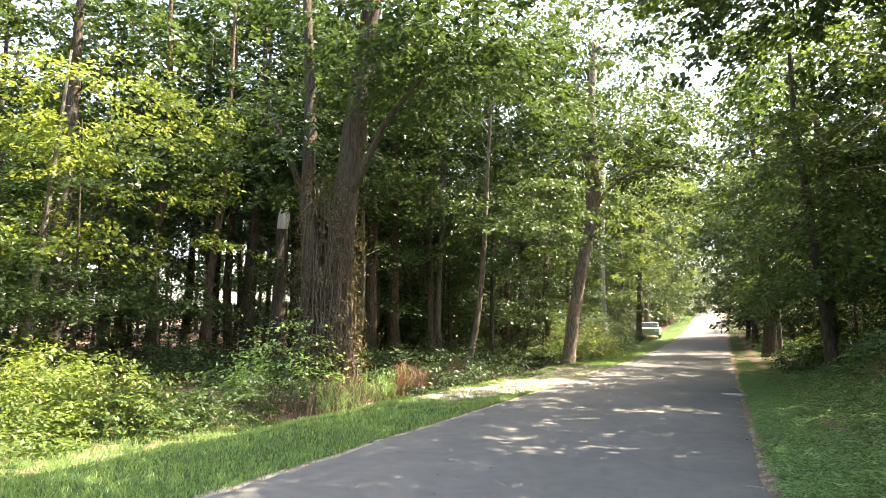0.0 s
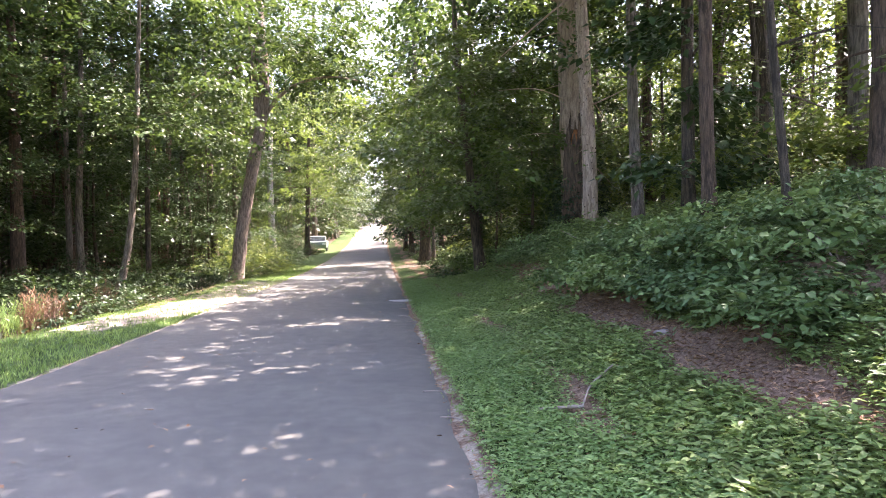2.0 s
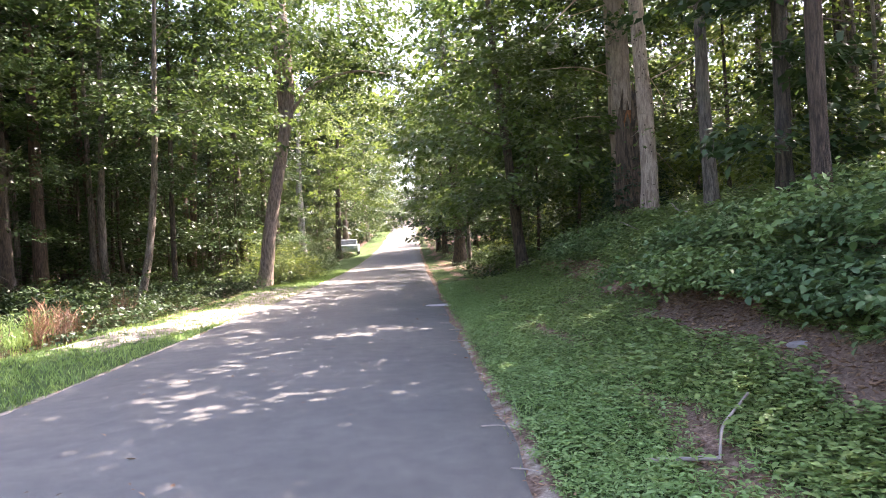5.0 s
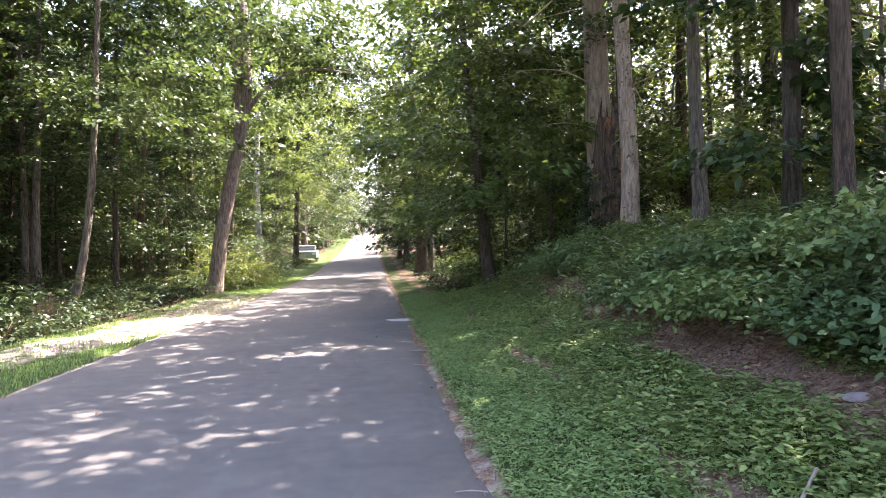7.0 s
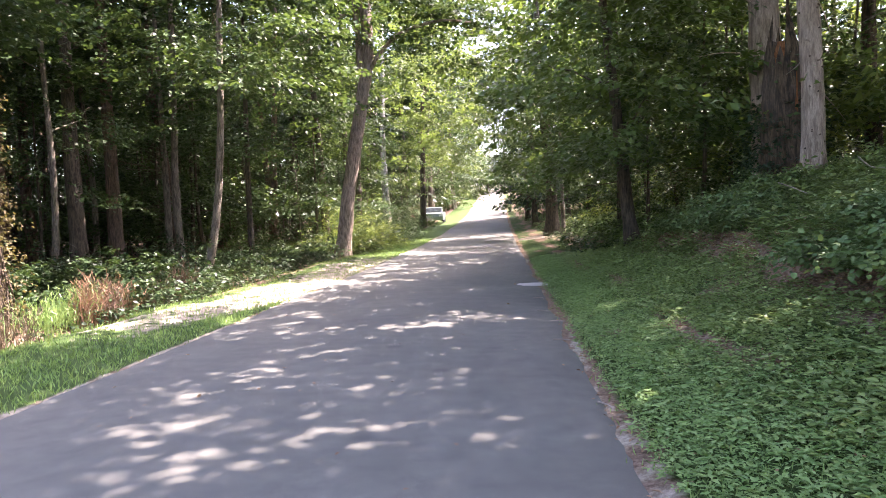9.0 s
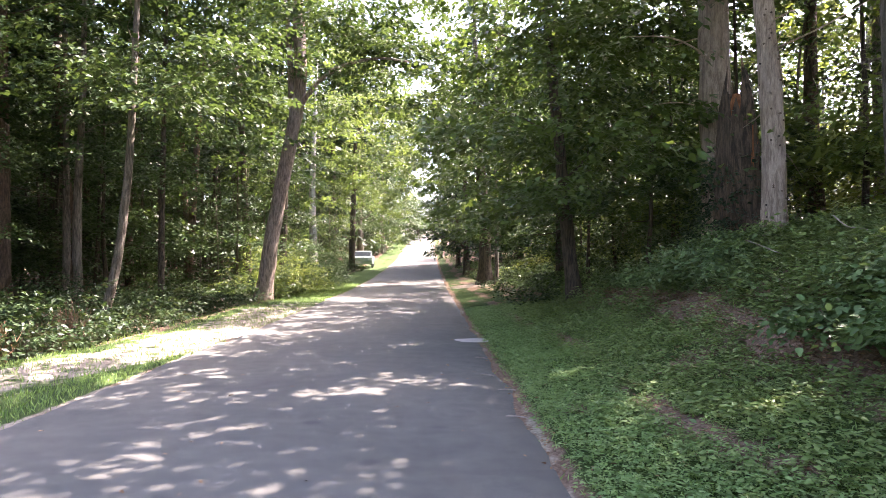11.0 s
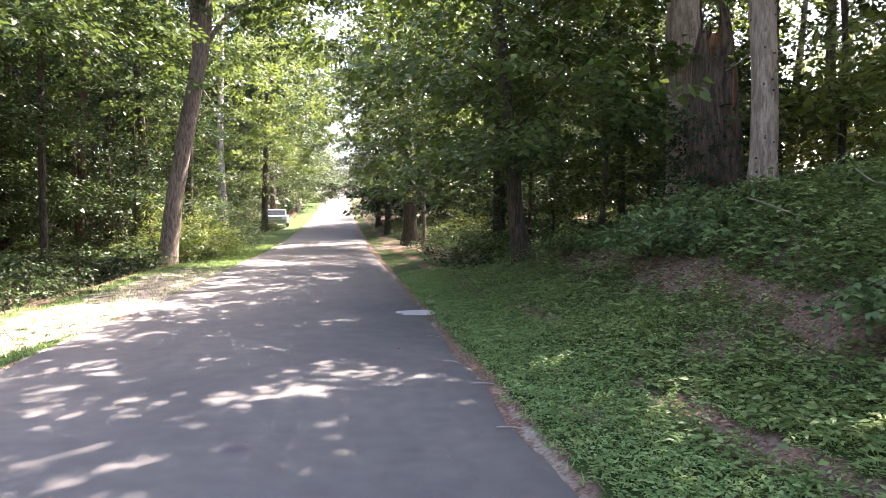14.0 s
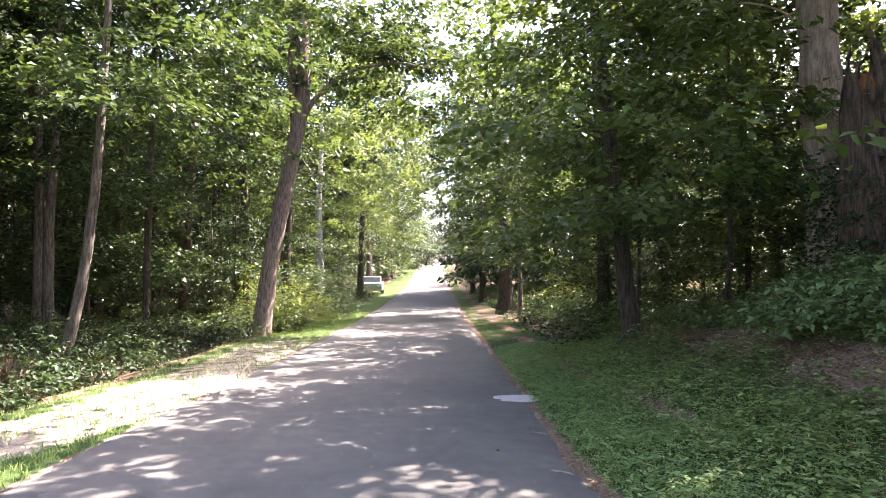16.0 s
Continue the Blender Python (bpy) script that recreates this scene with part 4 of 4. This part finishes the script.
def spikes(c, d, length, wide):
    """Thin stems: a narrow tapering strip each, bent a little half way."""
    n = len(c)
    side = unit(np.cross(d, rng.normal(0, 1, (n, 3))))
    ln = np.asarray(length, float).reshape(-1, 1) * np.ones((n, 1))
    mid = c + d * ln * 0.5 + rng.normal(0, 0.03, (n, 3)) * ln
    v = np.stack([c - side * wide, c + side * wide, mid + side * wide * 0.7, c + d * ln, mid - side * wide * 0.7], 1).reshape(-1, 3)
    k = np.arange(n)[:, None] * 5
    return v, np.concatenate([k + [0, 1, 2], k + [0, 2, 4], k + [4, 2, 3]], 1).reshape(-1, 3)


def weed_clump(place, n, height, radius, material, label, name):
    e = thing(name, place, label, "weeds", "dry weeds")
    b = np.stack([rng.normal(0, radius, n), rng.normal(0, radius, n), np.full(n, -0.03)], 1)
    lean = unit(rng.normal(0, 0.17, (n, 3)) * [1, 1, 0] + [0, 0, 1])
    hh = height * rng.uniform(0.45, 1.1, n)
    tagged(part("stalks", tris_mesh("stalks", *spikes(b, lean, hh, 0.006)), material, e), kind="stuff")
    m = 9
    at = rng.uniform(0.3, 1.0, (n, m, 1))
    c = b[:, None] + lean[:, None] * hh[:, None, None] * at
    d = unit(lean[:, None] * 0.9 + rng.normal(0, 0.5, (n, m, 3)) * [1, 1, 0.3])
    tagged(part("brush", tris_mesh("brush", *spikes(c.reshape(-1, 3), d.reshape(-1, 3), 0.17 * height * rng.uniform(0.5, 1.3, n * m), 0.007)), material, e), kind="stuff")


for x, y, s in [(-8.06, 18.5, 1.0), (-8.2, 16.4, 0.9), (-8.4, 15.7, 1.0), (-8.1, 16.0, 0.8)]:
    weed_clump((x, y, gz(x, y)), 70, 1.0 * s, 0.13, RUST_WEED, "feathery clump of rust-brown dry weeds", "dry_weed")
for k in range(14):
    x, y = -8.4 + rng.uniform(-0.7, 0.5), rng.uniform(10.5, 18.0)
    weed_clump((x, y, gz(x, y)), 75, 0.75, 0.24, STRAW if k % 3 else LEAF_TURF, "straw-coloured dry grass beside the ditch", "tall_dry_grass")

# ---- turf, ground cover and litter ----


def scatter(n, x0, x1, y0, y1, share):
    x, y = rng.uniform(x0, x1, n), y0 + (y1 - y0) * rng.random(n) ** 1.5
    k = share(x, y) > rng.random(n)
    x, y = x[k], y[k]
    return np.stack([x, y, ground_z(x, y)], 1)


def patchy(x, y, f=1.3):
    return 0.5 + 0.5 * np.sin(x * f * 2.1 + 1.3 * np.sin(y * f)) * np.sin(y * f * 1.7 + np.sin(x * f * 1.3))


def flat_cover(p, size, material, name, label, tilt=0.5, lift=0.02, width=0.8):
    n = len(p)
    a = rng.uniform(0, 6.28, n)
    d = unit(np.stack([np.cos(a), np.sin(a), rng.uniform(-0.2, 0.5, n)], 1))
    up = unit(np.array([0, 0, 1.0]) + rng.normal(0, tilt, (n, 3)))
    c = p + np.array([0, 0, 1]) * (lift * rng.random((n, 1)) + 0.004)
    ob = part(name, tris_mesh(name, *leaf_arrays(c, d, up, size * rng.uniform(0.6, 1.3, n), width)), material)
    return tagged(ob, label, "ground cover", kind="stuff")


def blades(p, height, material, name, label):
    n = len(p)
    d = unit(rng.normal(0, 0.45, (n, 3)) * [1, 1, 0] + [0, 0, 1])
    up = unit(rng.normal(0, 1, (n, 3)) * [1, 1, 0.1])
    ob = part(name, tris_mesh(name, *leaf_arrays(p, d, up, height * rng.uniform(0.5, 1.2, n), 0.14)), material)
    return tagged(ob, label, "grass", kind="stuff")


right_share = lambda x, y: turf_share(x - road_right(y), road_left(y) - x, y) * (0.35 + 0.65 * patchy(x, y))
# grass thinned where the left verge is painted pale for sunlight
left_share = lambda x, y: turf_share(x - road_right(y), road_left(y) - x, y) * (0.6 + 0.4 * patchy(x, y)) * (1 - 0.68 * np.interp(road_left(y) - x - np.interp(y, [13, 16.5], [0.9, 0.0]), [-0.1, 0.1, 1.6, 2.2], [0, 1, 1, 0.2]) * np.interp(y, [11, 14, 25, 30], [0, 1, 1, 0.3]))


def rosettes(p, size, leaves, material, name, label, height, width=0.5):
    """Low plants: each a whorl of pointed leaves at one or two heights on a short stem."""
    n = len(p)
    grow = rng.uniform(0.55, 1.25, (n, 1, 1))
    a = rng.uniform(0, 6.28, (n, 1)) + np.arange(leaves) * 2.4 + rng.normal(0, 0.25, (n, leaves))
    lean = rng.normal(0, 0.25, (n, 1, 3)) * [1, 1, 0]
    up = np.array([0, 0, 1.0]) + lean + rng.normal(0, 0.22, (n, leaves, 3))
    d = unit(np.stack([np.cos(a), np.sin(a), rng.uniform(-0.25, 0.45, (n, leaves))], -1) - lean * 0.3)
    c = p[:, None] + np.array([0, 0, 1.0]) * height * grow * rng.uniform(0.35, 1.0, (n, leaves, 1)) + d * size * 0.15
    ln = (size * grow[..., 0] * rng.uniform(0.7, 1.25, (n, leaves))).reshape(-1)
    ob = part(name, tris_mesh(name, *leaf_arrays(c.reshape(-1, 3), d.reshape(-1, 3), unit(up).reshape(-1, 3), ln, width)), material)
    return tagged(ob, label, "ground cover", kind="stuff")


def beside(x, y):
    return x - road_right(y)


thick = lambda x, y: 0.5 + 0.5 * patchy(x, y)
rosettes(scatter(52000, 0.0, 2.2, 3.0, 24, lambda x, y: np.interp(beside(x, y), [0.0, 0.12, 0.3, 0.95, 1.25, 1.6], [0, 0.35, 1, 1, 0.45, 0.1]) * bank_green(beside(x, y), y) * thick(x, y)),
         0.042, 6, LEAF_TURF, "ground_cover", "dense low cover of small pointed green leaves", 0.07, 0.42)
rosettes(scatter(40000, 0.6, 3.2, 3.0, 24, lambda x, y: np.interp(beside(x, y), [0.7, 1.2, 2.4, 2.7], [0, 0.9, 0.9, 0.5]) * bank_green(beside(x, y), y) * thick(x, y)),
         0.054, 6, LEAF_BANK, "verge_creeper", "loose creeper of darker green leaves on the verge", 0.10, 0.5)
rosettes(scatter(42000, 2.0, 7.0, 6.5, 23, lambda x, y: np.interp(beside(x, y), [2.1, 2.6, 4, 6], [0, 1, 1, 0.5]) * bank_green(beside(x, y), y) * np.interp(y, [7.5, 10], [0.25, 1]) * (0.35 + 0.65 * patchy(x, y, 0.9))),
         0.072, 6, LEAF_BANK, "bank_cover", "knee-low green leaves covering the bank", 0.28, 0.5)
blades(scatter(30000, 0.0, 2.8, 3.0, 24, right_share), 0.07, LEAF_TURF, "verge_grass", "short green grass on the shaded verge")
blades(scatter(110000, -12.5, -4.5, 3.5, 40, left_share), 0.085, LEAF_TURF, "verge_grass", "short sunlit green grass on the verge")
flat_cover(scatter(70000, 0.1, 5.5, 3.0, 26, lambda x, y: np.interp(x - road_right(y), [0, 0.15, 0.5, 1.7, 2.3, 3.2, 5], [0.8, 0.2, 0.2, 0.6, 1, 0.8, 0.4]) * (1.15 - bank_green(x - road_right(y), y))), 0.055, LEAF_DRY, "leaf_litter", "brown fallen leaves and pine straw on the bank", 0.35, 0.02, 0.3)
flat_cover(scatter(3500, -0.4, 0.7, 3.0, 45, lambda x, y: np.interp(np.abs(x - road_right(y) - 0.05), [0, 0.25], [1, 0])), 0.04, LEAF_DRY, "edge_litter", "small dry leaves along the asphalt edge", 0.3, 0.02, 0.5)
flat_cover(scatter(52000, 1.9, 8, 4.0, 22, lambda x, y: np.interp(x - road_right(y), [2.0, 2.8, 5], [0, 1, 0.7]) * bank_green(x - road_right(y), y) * np.interp(y, [8, 11], [0.4, 1])), 0.08, LEAF_BLUE, "bank_creeper", "low creeping leaves on the shaded bank", 0.6, 0.24, 0.5)
# dark leaves added to darken bright litter where shade should lie
flat_cover(scatter(11000, 1.0, 9, 22, 50, lambda x, y: np.interp(x - road_right(y), [1.2, 1.8], [0, 1])), 0.11, LEAF_DEEP, "woodland_floor_leaves", "dark green leaves added over the litter in place of shade", 0.5, 0.2)
flat_cover(scatter(20000, -30, -7.4, 14, 50, lambda x, y: np.ones_like(x)), 0.10, LEAF_DEEP, "forest_floor_leaves", "low green seedlings on the forest floor", 0.5, 0.2)

# ---- small things ----


def stick(points, r, label, material=TWIG):
    p = np.asarray(points, float)
    base = p.mean(0)
    ob = part("stick", smooth_mesh("stick", *tube(trunk_line(p - base, 0.05), np.full(len(trunk_line(p - base, 0.05)), r), 6, 0.15)), material)
    ob.location = base
    tagged(ob, label, "stick", "fallen sticks")


def on_ground(x, y, h=0.02):
    return (x, y, gz(x, y) + h)


stick([on_ground(1.0, 5.64, 0.05), on_ground(1.16, 5.5, 0.06), on_ground(1.32, 5.38, 0.05)], 0.014, "short pale stick lying in the turf")
stick([on_ground(1.30, 5.36, 0.05), on_ground(1.44, 5.64, 0.09), on_ground(1.74, 5.92, 0.1)], 0.009, "thin curved twig lying in the turf")
for k in range(9):
    y = rng.uniform(4.5, 20)
    x = float(road_right(y)) + rng.uniform(-0.12, 0.1)
    a = rng.uniform(0, 3.1)
    stick([(x, y, 0.045), (x + 0.09 * math.cos(a), y + 0.09 * math.sin(a), 0.05), (x + 0.2 * math.cos(a + 0.3), y + 0.2 * math.sin(a + 0.3), 0.045)], 0.006, "small dry twig at the road edge")


def fallen_log(x, y, dx, dy, r):
    """A rotten log half sunk in the leaves, with a broken end."""
    q = [(t * dx, t * dy, gz(x + t * dx, y + t * dy) - gz(x, y) + r * 0.6) for t in (0.0, 0.25, 0.5, 0.75, 1.0)]
    e = thing("fallen_log", (x, y, gz(x, y)), "dark rotten log lying among leaves on the bank", "log")
    part("trunk", smooth_mesh("trunk", *tube(trunk_line(q, 0.2), np.linspace(r, r * 0.8, len(trunk_line(q, 0.2))), 10, 0.10)), BARK_SNAG, e)
    part("broken_end", smooth_mesh("broken_end", *tube([(-0.10, 0.0, q[0][2]), (-0.03, 0, q[0][2]), (0.03, 0, q[0][2])], [r * 0.3, r * 0.75, r * 0.9], 9, 0.25)), WOOD_RAW, e, "torn brown wood")


fallen_log(5.6, 13.5, 1.9, -0.35, 0.13)
for k in range(14):
    y = rng.uniform(12.0, 17.2)
    x = rng.uniform(3.4, 6.2)
    a, ln = rng.uniform(0, 3.1), rng.uniform(0.35, 0.9)
    stick([on_ground(x + t * ln * math.cos(a), y + t * ln * math.sin(a), 0.1 + 0.42 * t * rng.uniform(0.4, 1.0)) for t in (0, 0.4, 0.7, 1.0)], 0.008, "bleached dead branch caught in low leaves")


def rock(x, y, sx, sy, sz, label):
    bm = bmesh.new()
    bmesh.ops.create_icosphere(bm, subdivisions=2, radius=1)
    for v in bm.verts:
        v.co *= 1 + 0.22 * noise.noise(v.co * 1.7 + Vector((x, y, 0)))
        v.co = Vector((v.co.x * sx, v.co.y * sy, v.co.z * sz))
    me = bpy.data.meshes.new("stone")
    bm.to_mesh(me)
    bm.free()
    ob = part("stone", me, STONE)
    ob.location = (x, y, gz(x, y) + sz * 0.2)
    tagged(ob, label, "stone")


rock(2.47, 6.6, 0.10, 0.07, 0.03, "flat pale stone lying on the bank")
rock(2.9, 6.2, 0.05, 0.04, 0.03, "small grey stone on the bank")

# ---- parked car far up the road ----
CAR_PAINT = plain_material("silver_green_paint", (0.24, 0.28, 0.26), 0.3, 0.4, 0.03)
CAR_GLASS = plain_material("car_glass", (0.02, 0.025, 0.03), 0.08, 0.0, 0.1)
TYRE = plain_material("tyre_rubber", (0.025, 0.025, 0.026), 0.9)
RIM = plain_material("alloy", (0.5, 0.5, 0.5), 0.35, 0.9)
LAMP_GLASS = plain_material("lamp_glass", (0.75, 0.75, 0.72), 0.15)


def profile_solid(name, outline, half, inset=0.0):
    """A body with the given side outline (y, z), rounded over its width."""
    bm = bmesh.new()
    rows = []
    for x, k in ((-half, 0.93), (-half * 0.93, 1.0), (half * 0.93, 1.0), (half, 0.93)):
        cy = sum(p[0] for p in outline) / len(outline)
        cz = sum(p[1] for p in outline) / len(outline)
        rows.append([bm.verts.new((x, cy + (y - cy) * k, cz + (z - cz) * k)) for y, z in outline])
    n = len(outline)
    for a, b in zip(rows, rows[1:]):
        for q in range(n):
            bm.faces.new((a[q], a[(q + 1) % n], b[(q + 1) % n], b[q]))
    bm.faces.new(rows[0][::-1])
    bm.faces.new(rows[-1])
    bmesh.ops.recalc_face_normals(bm, faces=bm.faces)
    me = bpy.data.meshes.new(name)
    bm.to_mesh(me)
    bm.free()
    return me


def wheel(parent, x, y):
    ang = np.linspace(0, 2 * math.pi, 20, endpoint=False)

    def disc(r0, r1, w, name):
        prof = [(r0, -w), (r1, -w * 0.8), (r1, w * 0.8), (r0, w)]
        v = [(x + c, y + r * math.cos(a), 0.33 + r * math.sin(a)) for a in ang for r, c in prof]
        f = [(k * 4 + j, k * 4 + (j + 1) % 4, ((k + 1) % 20) * 4 + (j + 1) % 4, ((k + 1) % 20) * 4 + j) for k in range(20) for j in range(4)]
        return mesh_from(name, v, f)
    t = part("wheel", disc(0.21, 0.33, 0.1, "tyre"), TYRE, parent)
    part("rim", disc(0.03, 0.215, 0.085, "rim"), RIM, t, "alloy rim")


cx, cy = -7.3, 61.0
car = thing("parked_car", (cx, cy, gz(cx, cy)), "silver saloon car parked beside the road", "car", turn=4)
part("body", profile_solid("body", [(-2.2, 0.3), (-2.25, 0.55), (-2.2, 0.85), (-1.1, 0.95), (1.6, 0.98), (2.15, 0.95), (2.2, 0.5), (2.15, 0.3)], 0.88), CAR_PAINT, car)
part("cabin", profile_solid("cabin", [(-1.15, 0.90), (-0.4, 1.33), (0.2, 1.38), (0.9, 1.34), (1.6, 0.92)], 0.72), CAR_GLASS, car)
part("roof", profile_solid("roof", [(-0.42, 1.34), (-0.3, 1.375), (0.2, 1.41), (0.85, 1.38), (0.95, 1.34)], 0.68), CAR_PAINT, car)
for x in (-0.8, 0.8):
    for y in (-1.4, 1.35):
        wheel(car, x, y)
    part("headlight", profile_solid("headlight", [(-2.26, 0.62), (-2.24, 0.76), (-2.1, 0.78), (-2.1, 0.62)], 0.16), LAMP_GLASS, car).location.x = x * 0.8


# ---- pale sand washed over the road edge ----
def wash(x, y, sx, sy, seed):
    bm = bmesh.new()
    mid = bm.verts.new((0, 0, 0.006))
    ring = []
    for k in range(26):
        a = k / 26 * 2 * math.pi
        r = 1 + 0.45 * noise.noise((math.cos(a) * 1.4 + seed, math.sin(a) * 1.4, seed)) + 0.18 * noise.noise((math.cos(a) * 5, math.sin(a) * 5, seed))
        ring.append(bm.verts.new((math.cos(a) * sx * r, math.sin(a) * sy * r, 0.0)))
    for k in range(26):
        bm.faces.new((mid, ring[k], ring[(k + 1) % 26]))
    me = bpy.data.meshes.new("sand_patch")
    bm.to_mesh(me)
    bm.free()
    ob = part("sand_patch", me, SAND_WASH)
    ob.location = (x, y, float(road_z(y)) + 0.022)
    tagged(ob, "pale sand washed over the asphalt edge", "sand", kind="structure")


wash(0.0, 17.4, 0.42, 0.28, 2.0)
fallen = np.stack([rng.uniform(-4.4, 0.2, 150), 3.5 + 30 * rng.random(150) ** 1.4, np.zeros(150)], 1)
fallen[:, 2] = road_z(fallen[:, 1]) + 0.045
flat_cover(fallen, 0.05, LEAF_DRY, "fallen_leaves", "scattered dry leaves on the asphalt", 0.25, 0.01, 0.5)
